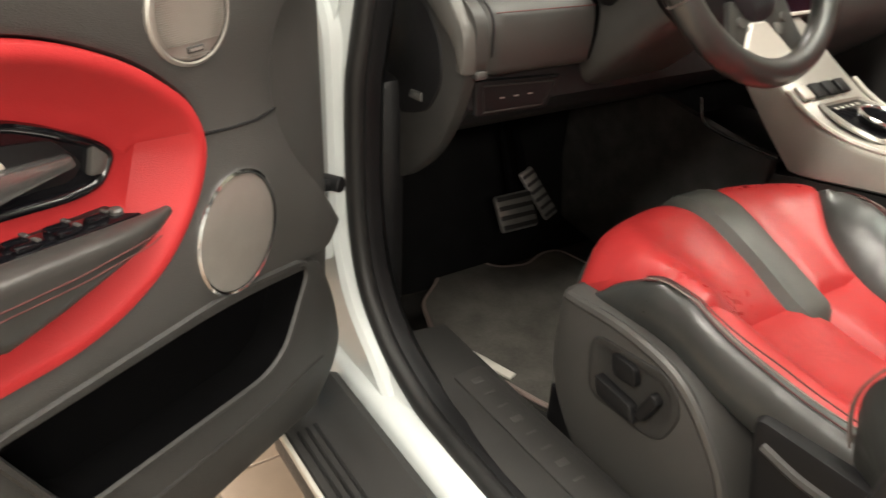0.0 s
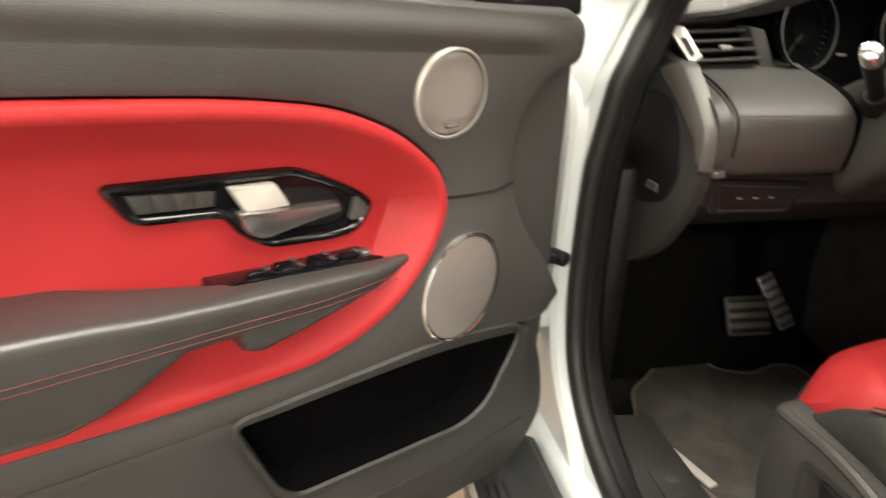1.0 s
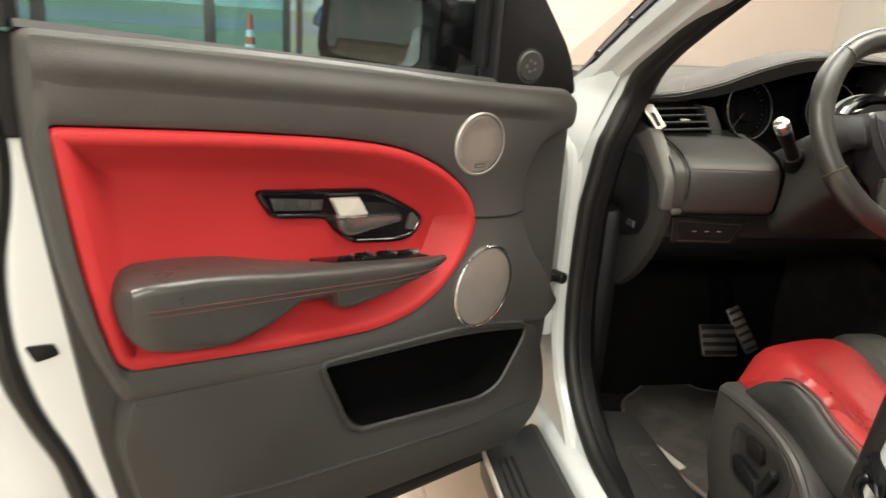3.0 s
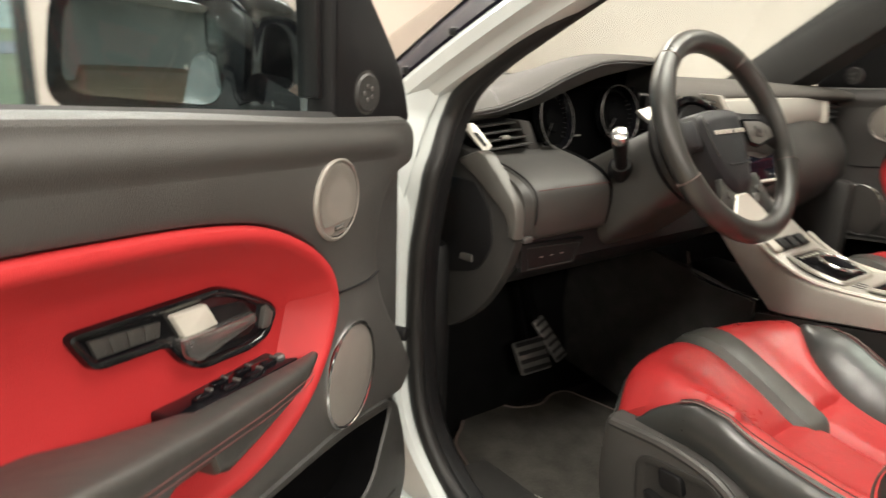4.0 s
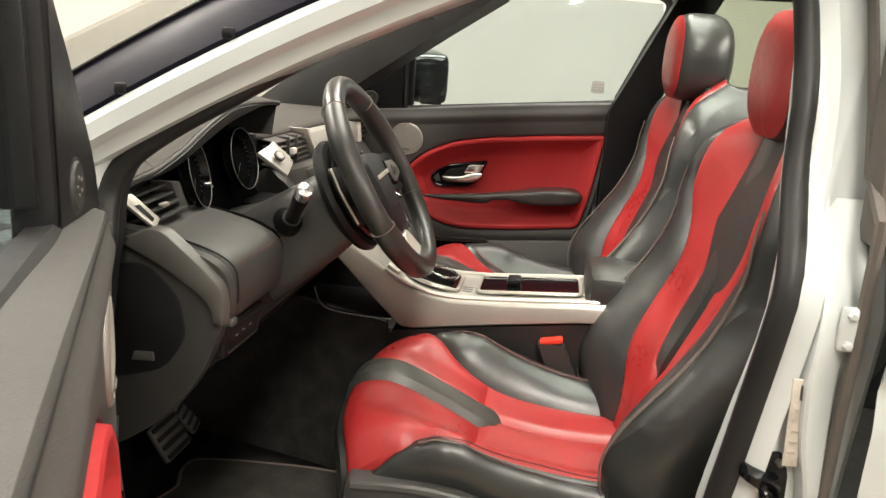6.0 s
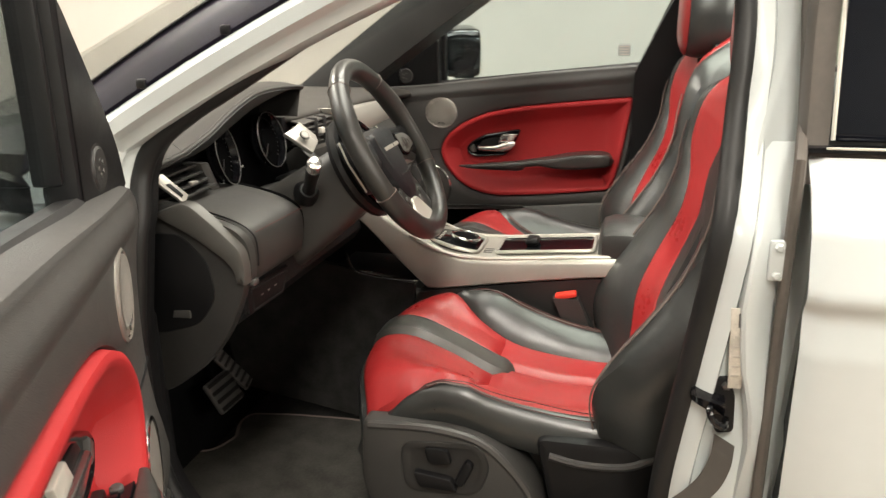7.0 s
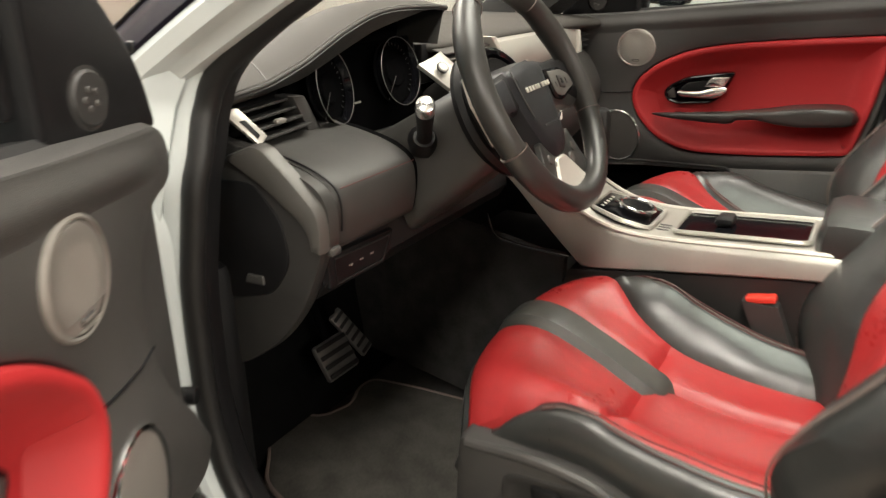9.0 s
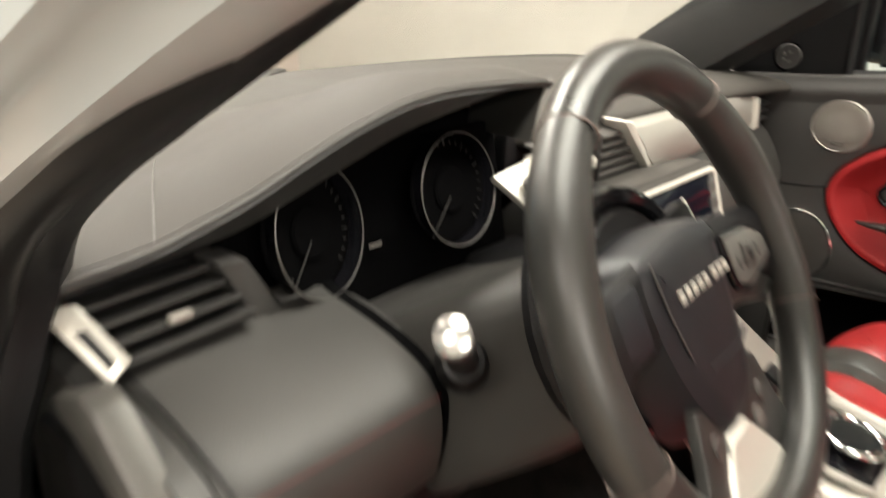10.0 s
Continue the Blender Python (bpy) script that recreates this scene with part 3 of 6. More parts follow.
part("striker_hood", loft([[(-0.776 + dx, y, z + dz) for dx, dz in ((0.0, -0.010 * k), (-0.020 * k, -0.008 * k), (-0.024 * k, 0.004 * k), (-0.012 * k, 0.009), (0.0, 0.009))] for y, z, k in ((-0.818, 0.928, 0.5), (-0.824, 0.929, 0.9), (-0.838, 0.926, 1.2), (-0.858, 0.922, 1.3))]), GLOSS, st, m=ONE)
part("striker_loop", tube(spline([(-0.778, -0.852, 0.928), (-0.806, -0.840, 0.922), (-0.812, -0.846, 0.908), (-0.808, -0.858, 0.900), (-0.778, -0.864, 0.898)], 6, False), 0.0045, 8), GLOSS, st, m=ONE)
for dz in (0.888, 0.945):
    part("bolt", disc((-0.788, -0.860, dz), 0.006, 0.005, (-1, 0, 0), 6), GREYTRIM, st, m=ONE)
stk = part("pillar_sticker", rbox((-0.7885, -0.8655, 0.998), (0.003, 0.016, 0.106), 0.0005, (-3, 0, 0)), mat("aged_paper_label", (0.48, 0.45, 0.39), 0.7, var=0.25, vscale=60), body, "worn tan paper label with a dark square")
part("print_square", rbox((-0.7905, -0.8690, 1.036), (0.002, 0.009, 0.018), 0.0, (-3, 0, 0)), GREYTRIM, stk, m=ONE)
for i in range(5):
    part("print_line", rbox((-0.7905, -0.8665, 1.014 - i * 0.013), (0.0015, 0.009, 0.002), 0.0, (-3, 0, 0)), ALU, stk, m=ONE)
strap_line = spline([(-0.792, -0.862, 0.872), (-0.795, -0.860, 0.845), (-0.797, -0.850, 0.815), (-0.798, -0.833, 0.790), (-0.798, -0.812, 0.768)], 5, False)
part("pillar_strip", loft([[Vector(p) + Vector((0, dy, dz)) for dy, dz in ((-0.014, -0.008), (0.012, 0.007), (0.012, 0.009), (-0.014, -0.006))] for p in strap_line]), VENTGREY, body, "grey rubber strip low on the pillar")
part("seal_lip", tube([(-0.79, -0.91, z) for z in steps(0.5, 1.23, 8)] + [(lean(z) - 0.0, -0.928, z) for z in steps(1.27, 1.56, 4)], 0.007, 8), TAUPE, body)

# rear door
rear = part("rear_door", grid(lambda u, v: Vector((lerp_curve([(0.42, -0.80), (0.6, -0.845), (1.02, -0.846), (1.062, -0.838), (1.066, -0.838), (1.086, -0.850), (1.092, -0.850), (1.16, -0.830), (1.20, -0.80), (1.232, -0.765)], 0.42 + 0.812 * v) + 0.012 * (1 - ease(0, 0.03, u)), -0.925 - 0.72 * u, 0.42 + 0.812 * v)), [0, 0.012, 0.03, 0.1, 0.3, 0.6, 1.0], steps(0, 1, 110), 0.03), WHITE, body, "white closed rear door")
part("rear_window", prism(rounded([(0.952, 1.246), (1.07, 1.246), (1.07, 1.52), (0.948, 1.52)], 0.01), 0.72, 0.735, 0.003), PRIVACY, rear, "dark privacy glass", m=Matrix(((0, -1, 0, 0), (-1, 0, 0, 0), (0, 0, 1, 0), (0, 0, 0, 1))))
part("rear_quarter_glass", prism(rounded([(1.09, 1.246), (1.60, 1.26), (1.55, 1.52), (1.09, 1.52)], 0.01), 0.72, 0.733, 0.003), PRIVACY, rear, "", m=Matrix(((0, -1, 0, 0), (-1, 0, 0, 0), (0, 0, 1, 0), (0, 0, 0, 1))))
part("window_bead", rbox((-0.752, -1.27, 1.238), (0.026, 0.70, 0.012), 0.003), GLOSS, rear, m=ONE)
part("bead_bright", rbox((-0.768, -1.27, 1.243), (0.004, 0.66, 0.003), 0.001), SILVER, rear, m=ONE)
part("window_divider", rbox((-0.735, -1.08, 1.385), (0.02, 0.02, 0.28), 0.004), GLOSS, rear, m=ONE)
part("window_frame", loft([[(x + dx, y + dy, z) for dx, dy in ((0, 0.003), (-0.008, 0.000), (-0.010, -0.008), (-0.008, -0.024), (0.03, -0.024), (0.03, 0.003))] for x, y, z in ((-0.752, -0.920, 1.20), (-0.738, -0.922, 1.26), (-0.722, -0.921, 1.36), (-0.690, -0.924, 1.56))]), TAUPE, rear, "taupe rubber window frame", m=ONE)
part("frame_bright", tube([(-0.752, -0.949, 1.25), (-0.735, -0.948, 1.36), (-0.712, -0.946, 1.54)], 0.0025, 6), SILVER, rear, m=ONE)
part("far_side", rbox((0.80, -1.35, 0.80), (0.06, 1.1, 0.86), 0.03), HARD, body)
part("far_pillar", loft([[(x + dx - 0.1 * (z - 0.5), -0.726 - 0.46 * max(0, z - 1.24) + dy, z) for dx, dy in ((0, 0), (0.08, 0), (0.08, -0.12), (0, -0.12))] for x, z in ((0.76, 0.45), (0.76, 1.0), (0.76, 1.24), (0.755, 1.40), (0.74, 1.6))]), BLACK, body, "black far door pillar trim")
part("rear_bulkhead", rbox((0, -2.2, 0.95), (1.5, 0.06, 1.2), 0.03), HARD, body)

# nose, wings and wheels
part("bonnet", grid(lambda u, v: Vector((u * (0.80 - 0.08 * v), 0.60 + 1.05 * v, 1.10 - 0.16 * v * v - 0.05 * u ** 4)), steps(-1, 1, 12), steps(0, 1, 10), 0.02), WHITE, body)
for s in (-1, 1):
    part("front_wing", grid(lambda u, v: Vector((s * (0.80 + 0.10 * ease(0, 0.5, v)), 0.10 + 1.45 * u, 1.08 - 0.10 * u * u - 0.56 * v)), steps(0, 1, 10), steps(0, 1, 8), 0.02), WHITE, body)
    for y in (0.95, -1.72):
        w = part("wheel", disc((s * 0.86, y, 0.34), 0.34, 0.22, (s, 0, 0), 40, 0.03), RUBBER, body, "black tyre on its wheel")
        part("rim", disc((s * 0.868, y, 0.34), 0.24, 0.02, (s, 0, 0), 32), ALU, w, m=ONE)
part("cowl", rbox((0, 0.62, 1.10), (1.40, 0.14, 0.04), 0.012), BLACK, body)
mirror = part("interior_mirror", prism(rounded([(-0.12, 1.445), (0.12, 1.445), (0.125, 1.51), (-0.125, 1.51)], 0.015), -0.25, -0.29, 0.008), BLACK, body, "black interior mirror")
part("mirror_stem", rbox((0, -0.25, 1.55), (0.03, 0.03, 0.12), 0.008), BLACK, mirror, m=ONE)

# the closed tail, the far flank and the nose
for s in (-1, 1):
    y0 = -1.646 if s < 0 else -0.86
    part("rear_quarter", grid(lambda u, v: Vector((s * (lerp_curve([(0.42, 0.80), (0.6, 0.85), (1.0, 0.85), (1.2, 0.80), (1.232, 0.765)], 0.42 + 0.812 * v) - 0.10 * ease(0.7, 1.0, u)), y0 + (-2.46 - y0) * u, 0.42 + 0.812 * v)), steps(0, 1, 16), steps(0, 1, 20), 0.03), WHITE, body, "white painted rear quarter")
    part("quarter_window", grid(lambda u, v: Vector((s * (0.76 - 0.16 * v - 0.06 * u), (y0 - 0.02 if s > 0 else -1.60) + (-2.36 - y0) * u, 1.235 + 0.33 * v)), steps(0, 1, 8), steps(0, 1, 6), 0.01), PRIVACY if s < 0 else SMOKED, body, "dark rear side glass")
part("tailgate", grid(lambda u, v: Vector(((u * 2 - 1) * (0.76 - 0.14 * ease(0.6, 1, v)), -2.46 - 0.06 * math.sin(u * math.pi) + 0.26 * ease(0.55, 1.0, v), 0.42 + 1.16 * v)), steps(0, 1, 14), steps(0, 1, 20), 0.03), WHITE, body, "white painted tailgate")
part("roof_skin", joined(*(grid(lambda u, v: Vector((x0 + (x1 - x0) * u, y0 + (y1 - y0) * v, 1.652 + 0.03 * (1 - ((x0 + (x1 - x0) * u) / 0.6) ** 2) - 0.05 * ease(0.75, 1.0, abs(x0 + (x1 - x0) * u) / 0.64))), steps(0, 1, 8), steps(0, 1, 6), 0.006) for x0, x1, y0, y1 in ((-0.64, 0.64, -0.42, -0.57), (-0.64, -0.47, -0.57, -2.01), (0.47, 0.64, -0.57, -2.01), (-0.64, 0.64, -2.01, -2.34)))), WHITE, body, "white roof skin round the glass")
part("nose", grid(lambda u, v: Vector(((u * 2 - 1) * (0.76 - 0.04 * v), 1.62 + 0.16 * math.sin(u * math.pi) * (1 - 0.5 * v) + 0.08 * math.sin(v * math.pi), 0.40 + 0.55 * v)), steps(0, 1, 14), steps(0, 1, 10), 0.03), WHITE, body, "white front bumper")
part("grille", rbox((0, 1.795, 0.78), (0.62, 0.02, 0.10), 0.01), BLACK, body)


# ---- doors ----
def table(rows):
    sm = spline([(a, b) for a, b in rows], 6, False)
    pts = [(p.x, p.y) for p in sm]
    return lambda v: lerp_curve(pts, v)


def ellipse(s, z, a, b, tilt=0, n=36):
    c, q = math.cos(radians(tilt)), math.sin(radians(tilt))
    return [Vector((s + a * math.cos(t) * c - b * math.sin(t) * q, z + a * math.cos(t) * q + b * math.sin(t) * c)) for t in steps(0, 2 * math.pi, n)[:-1]]


RED_OUT = rounded([(0.932, 1.163), (0.74, 1.147), (0.56, 1.127), (0.455, 1.106), (0.375, 1.068), (0.322, 1.022), (0.306, 0.975), (0.325, 0.925), (0.372, 0.872), (0.435, 0.842), (0.50, 0.831), (0.65, 0.840), (0.878, 0.866), (0.905, 0.97)],
                  [0.012, 0.1, 0.1, 0.06, 0.05, 0.04, 0.04, 0.05, 0.05, 0.05, 0.05, 0.1, 0.025, 0.1], 5)
POCKET = rounded([(0.592, 0.792), (0.30, 0.782), (0.150, 0.755), (0.215, 0.655), (0.26, 0.640), (0.525, 0.668), (0.548, 0.69)], [0.01, 0.05, 0.03, 0.04, 0.04, 0.02, 0.02], 5)


def speaker(door, m, outline, n, badge, mesh_only=False, cloth=MESH):
    sp = part("speaker_grille", dish(outline, [(-0.001, n - 0.012), (0.0, n + 0.002), (0.003, n + 0.004), (0.005, n + 0.003)], False), MESH if not mesh_only else CHROME, door, "silver-rimmed round speaker grille", m)
    cs, cz = sum(p[0] for p in outline) / len(outline), sum(p[1] for p in outline) / len(outline)
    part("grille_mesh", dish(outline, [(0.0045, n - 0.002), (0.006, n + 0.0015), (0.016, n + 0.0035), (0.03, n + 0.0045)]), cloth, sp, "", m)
    if badge:
        part("badge_bar", rbox((cs + 0.001, n + 0.0046, cz - 0.034), (0.021, 0.002, 0.0065), 0.0008), GREYTRIM, sp, "", m)
        part("badge_print", rbox((cs + 0.001, n + 0.0058, cz - 0.034), (0.017, 0.0008, 0.0025), 0.0), MESH, sp, "", m)
        k = 0
        for i in range(-20, 21):
            h = math.sqrt(max(0, 1 - (i / 21.0) ** 2)) * 0.044
            z = cz + i * 0.0021
            if abs(z - (cz - 0.034)) < 0.005:
                continue
            part("grille_rib", rbox((cs, n + 0.0042, z), (2 * h, 0.0012, 0.0009), 0.0), MESH, sp, "", m)
    return sp


def armrest_ring(s, slim=1.0):
    top = lerp_curve([(0.375, 0.932), (0.45, 0.940), (0.60, 0.957), (0.68, 0.968), (0.74, 0.979), (0.80, 0.986), (0.86, 0.987), (0.885, 0.980), (0.895, 0.965)], s)
    bot = lerp_curve([(0.375, 0.924), (0.40, 0.916), (0.465, 0.904), (0.534, 0.894), (0.575, 0.891), (0.592, 0.898), (0.598, 0.916), (0.65, 0.920), (0.70, 0.898), (0.75, 0.884), (0.84, 0.895), (0.875, 0.905), (0.889, 0.925), (0.895, 0.95)], s)
    bot = top - (top - bot) * slim
    out = lerp_curve([(0.375, 0.062), (0.42, 0.078), (0.55, 0.086), (0.70, 0.094), (0.84, 0.098), (0.88, 0.088), (0.895, 0.06)], s)
    back = lerp_curve([(0.375, 0.05), (0.42, 0.045), (0.59, 0.045), (0.68, 0.02), (0.74, 0.0), (0.895, 0.0)], s)
    if s < 0.59:
        back = 0.052
    pts = []
    for a, b in ((back, bot), (out, bot), (out, top), (back, top)):
        pts.append(Vector((a, b)))
    end = s if s < 0.80 else 0.80 + (s - 0.80) * 0.87
    return [(end, p.x, p.y) for p in rounded(pts, [0.006, 0.014, 0.013, 0.006], 4)]


def car_door(name, label, m, at, turn, driver):
    d = thing(name, label, "car door", at, turn)
    # painted shell
    shell = rounded([(0.11, 0.440), (0.80, 0.470), (0.95, 0.55), (1.02, 0.64), (1.035, 0.80), (1.045, 1.24), (0.11, 1.17)], [0.02, 0.1, 0.1, 0.1, 0.1, 0.02, 0.02], 4)
    if driver:
        part("door_shell", prism(shell, -0.16, -0.045, 0.012), WHITE, d, "white painted door shell", m)
        edge = rounded([(0.115, 0.448), (0.76, 0.490), (0.872, 0.572), (0.904, 0.66), (0.924, 0.73), (0.953, 0.80), (0.976, 0.90), (0.974, 1.0), (0.955, 1.09), (0.957, 1.235), (0.115, 1.17)], [0.02, 0.05, 0.05, 0.05, 0.05, 0.05, 0.05, 0.04, 0.04, 0.01, 0.02], 4)
        part("door_inner_edge", prism(edge, -0.045, -0.012, 0.010), WHITE, d, "", m)
        sp = spline([(0.11, 0.430), (0.50, 0.447), (0.75, 0.478), (0.84, 0.525), (0.886, 0.58), (0.914, 0.649), (0.932, 0.721), (0.958, 0.787), (0.979, 0.853), (0.986, 0.927), (0.984, 1.0), (0.972, 1.059), (0.965, 1.117), (0.968, 1.17), (0.978, 1.24)], 4, False)
        part("door_seal", tube([(p.x, -0.028, p.y) for p in sp], 0.013, 8), RUBBER, d, "black rubber door seal", m)
        part("latch_slot", prism(rounded([(0.966, 0.898), (0.933, 0.894), (0.929, 0.879), (0.956, 0.875)], 0.005), -0.012, -0.0085, 0.001), BLACK, d, "dark latch opening in the door edge", m)
        part("frame_foot", prism(rounded([(0.959, 1.145), (0.925, 1.143), (0.925, 1.25), (0.970, 1.26)], 0.003), -0.016, -0.005, 0.002), BLACK, d, "black foot of the window frame", m)
    else:
        part("door_shell", prism(shell, -0.12, -0.02, 0.012), WHITE, d, "white painted door shell", m)
    # charcoal trim
    up = rounded([(0.945, 1.262), (0.62, 1.237), (0.29, 1.199), (0.10, 1.187), (0.07, 1.165), (0.072, 1.118), (0.145, 1.105), (0.185, 1.06), (0.195, 0.99), (0.165, 0.92), (0.105, 0.85), (0.062, 0.782), (0.095, 0.748), (0.30, 0.775), (0.60, 0.792), (0.876, 0.820), (0.907, 0.90), (0.928, 1.0), (0.945, 1.15)],
                 [0.015, 0.2, 0.2, 0.03, 0.02, 0.03, 0.04, 0.05, 0.06, 0.06, 0.03, 0.008, 0.02, 0.1, 0.1, 0.01, 0.05, 0.05, 0.05], 4)
    part("upper_trim", prism(up, -0.012, 0.052, 0.014, [RED_OUT[::-1]]), SOFT, d, "charcoal soft-touch upper door trim", m)
    base = rounded([(0.06, 1.17), (0.062, 0.70), (0.065, 0.58), (0.095, 0.53), (0.155, 0.492), (0.805, 0.527), (0.862, 0.575), (0.90, 0.76), (0.93, 1.0), (0.947, 1.15), (0.947, 1.24)], [0.01, 0.02, 0.03, 0.03, 0.02, 0.03, 0.05, 0.1, 0.1, 0.05, 0.01], 4)
    if driver:
        part("front_return", prism(rounded([(0.048, 1.160), (0.046, 0.79), (0.052, 0.70), (0.062, 0.58), (0.10, 0.53), (0.135, 0.53), (0.135, 0.80), (0.205, 0.88), (0.205, 1.10), (0.12, 1.160)], 0.01), -0.11, 0.014, 0.008), SOFT, d, "", m)
    part("trim_base", prism(base, -0.012, 0.004, 0.004), HARD, d, "", m)
    low = rounded([(0.868, 0.826), (0.60, 0.800), (0.30, 0.785), (0.12, 0.752), (0.085, 0.66), (0.075, 0.585), (0.10, 0.54), (0.155, 0.502), (0.80, 0.540), (0.85, 0.585), (0.885, 0.76)], [0.008, 0.1, 0.1, 0.03, 0.05, 0.04, 0.03, 0.02, 0.03, 0.04, 0.06], 4)
    part("lower_trim", prism(low, 0.0, 0.052, 0.010, [POCKET[::-1]]), LOWTRIM if driver else LITTRIM, d, "charcoal lower door trim with a map pocket", m)
    # near-black in a shallow pocket stands for the shade of a deep one
    part("map_pocket", dish(POCKET, [(-0.0005, 0.0525), (0.002, 0.012), (0.004, 0.0055)]), BLACKSHADE, d, "black-lined door pocket with shade in its colour", m)
    part("pocket_rim", tube([(p[0], 0.052, p[1]) for p in inset(POCKET, -0.006)], 0.005, 6, True), HARD, d, "", m)
    crease = spline([(0.845, 0.655), (0.70, 0.625), (0.45, 0.600), (0.25, 0.585), (0.13, 0.585)], 5, False)
    part("trim_crease", tube([(p.x, 0.0515, p.y) for p in crease], 0.003, 6), HARD, d, "", m)
    part("trim_joint", tube([(s, 0.0525, z) for s, z in ((0.310, 0.985), (0.27, 0.980), (0.23, 0.977), (0.196, 0.981))], 0.0018, 6), BLACK, d, "", m)
    # red insert
    bm = bmesh.new()
    rings = []
    for q, n in ((-0.001, 0.044), (0.002, 0.0555), (0.008, 0.0575), (0.014, 0.0560), (0.018, 0.052)):
        rings.append([bm.verts.new((p[0], n, p[1])) for p in inset(RED_OUT, q)])
    for q, wall, n_free, n_front in ((0.046, 0.0, 0.017, 0.0105), (0.064, 0.002, 0.010, 0.0100)):
        ring = []
        for p in inset(RED_OUT, q):
            front = 0.338 + (1.04 - p[1]) * 0.42 + wall
            ring.append(bm.verts.new((max(p[0], front), n_front if p[0] < front else n_free, p[1])))
        rings.append(ring)
    for r0, r1 in zip(rings, rings[1:]):
        bridge(bm, r0, r1)
    edges = [bm.edges.get((p, q)) for p, q in zip(rings[-1], rings[-1][1:] + rings[-1][:1])]
    bmesh.ops.triangle_fill(bm, use_beauty=True, edges=[e for e in edges if e])
    bmesh.ops.recalc_face_normals(bm, faces=bm.faces)
    part("red_insert", bm, REDDOOR, d, "red soft-touch recessed door insert", m)
    part("upper_roll", grid(lambda u, v: Vector((0.11 + 0.83 * u, 0.0516 + 0.007 * math.sin(math.pi * v) ** 2 * ease(0, 0.08, u) * ease(1, 0.96, u), 1.195 + (0.11 + 0.83 * u - 0.29) * 0.094 - 0.052 * (1 - v))), steps(0, 1, 30), steps(0, 1, 12)), SOFT, d, "", m)
    # armrest
    ss = [0.375, 0.385, 0.40, 0.43, 0.47, 0.52, 0.56, 0.575, 0.585, 0.592, 0.598, 0.61, 0.63, 0.65, 0.675, 0.70, 0.73, 0.76, 0.79, 0.82, 0.85, 0.868, 0.88, 0.888, 0.893, 0.895]
    arm = part("armrest", loft([armrest_ring(s, 1.0 if driver else 0.5) for s in ss]), ARMLEATHER, d, "dark stitched leather armrest with a pull cup", m)
    for dz in (0.0, 0.007) if driver else ():
        line = [(s, lerp_curve([(0.375, 0.062), (0.42, 0.078), (0.55, 0.086), (0.70, 0.094), (0.84, 0.098), (0.875, 0.092)], s) + 0.0004, lerp_curve([(0.38, 0.914), (0.5, 0.917), (0.60, 0.927), (0.70, 0.936), (0.80, 0.944), (0.88, 0.951)], s) + dz) for s in steps(0.40, 0.855, 30)]
        part("stitching", tube(line, 0.0007, 5), STITCH, arm, "red double stitching", m)
    # inner handle
    hs = [(0.682, 1.060), (0.657, 1.020), (0.570, 1.009), (0.553, 0.985), (0.525, 0.965), (0.445, 0.955), (0.410, 0.957), (0.390, 0.984), (0.405, 1.000), (0.455, 1.028), (0.49, 1.043)] if driver else [(0.575, 1.052), (0.545, 0.985), (0.52, 0.965), (0.43, 0.955), (0.400, 0.962), (0.388, 0.985), (0.405, 1.005), (0.45, 1.03)]
    hout = rounded(hs, 0.012, 4)
    bez = part("handle_bezel", dish(hout, [(-0.002, 0.008), (0.0, 0.017), (0.003, 0.0185), (0.007, 0.0165), (0.009, 0.0125)]), GLOSS, d, "gloss black door handle surround", m)
    part("handle_recess", prism(rounded([(0.505, 1.025), (0.50, 0.978), (0.44, 0.972), (0.425, 0.985), (0.45, 1.015)], 0.01), 0.010, 0.0145, 0.001), BLACK, bez, "", m)
    lever = rounded([(0.565, 1.038), (0.515, 1.034), (0.498, 1.006), (0.548, 1.008)], 0.004)
    # driver's block: plain silver in place of the metal's bright reflection
    part("handle_block", prism(lever, 0.012, 0.0200, 0.003), SILVER if driver else HANDLE, bez, "polished metal handle block", m)
    if driver:
        pull = rounded([(0.558, 1.012), (0.500, 1.005), (0.440, 1.000), (0.437, 0.987), (0.500, 0.981), (0.534, 0.976), (0.553, 0.990)], [0.004, 0.01, 0.004, 0.005, 0.02, 0.012, 0.008], 4)
        part("handle_lever", dish(pull, [(0.0, 0.012), (0.0, 0.020), (0.002, 0.0235), (0.006, 0.0245)]), DARKCHROME, bez, "dark chrome pull lever", m)
    else:
        rings = []
        for s, z, hh, n in ((0.558, 1.004, 0.006, 0.020), (0.545, 0.997, 0.013, 0.023), (0.520, 0.992, 0.015, 0.025), (0.49, 0.987, 0.0095, 0.026), (0.45, 0.986, 0.0075, 0.025), (0.432, 0.987, 0.0070, 0.020)):
            rings.append([(s, n + 0.006 * math.cos(a * math.pi / 5), z + hh * math.sin(a * math.pi / 5)) for a in range(10)])
        part("handle_lever", loft(rings), HANDLE, bez, "polished metal pull lever", m)
    part("lock_button", prism(rounded([(0.415, 1.000), (0.400, 0.985), (0.408, 0.970), (0.424, 0.972)], 0.004), 0.012, 0.019, 0.0015), VENTGREY, bez, "", m)
    if driver:
        for i in range(4):
            a, b = i / 4 + 0.006, (i + 1) / 4 - 0.006
            upper = [(0.660 - 0.083 * q, 1.0485 - 0.012 * q) for q in (a, b)]
            lower = [(0.653 - 0.074 * q, 1.0300 - 0.008 * q) for q in (b, a)]
            mb = part("memory_button", prism([Vector(p) for p in upper + lower], 0.012, 0.0165, 0.0004), BUTTONGREY, bez, "grey memory button", m)
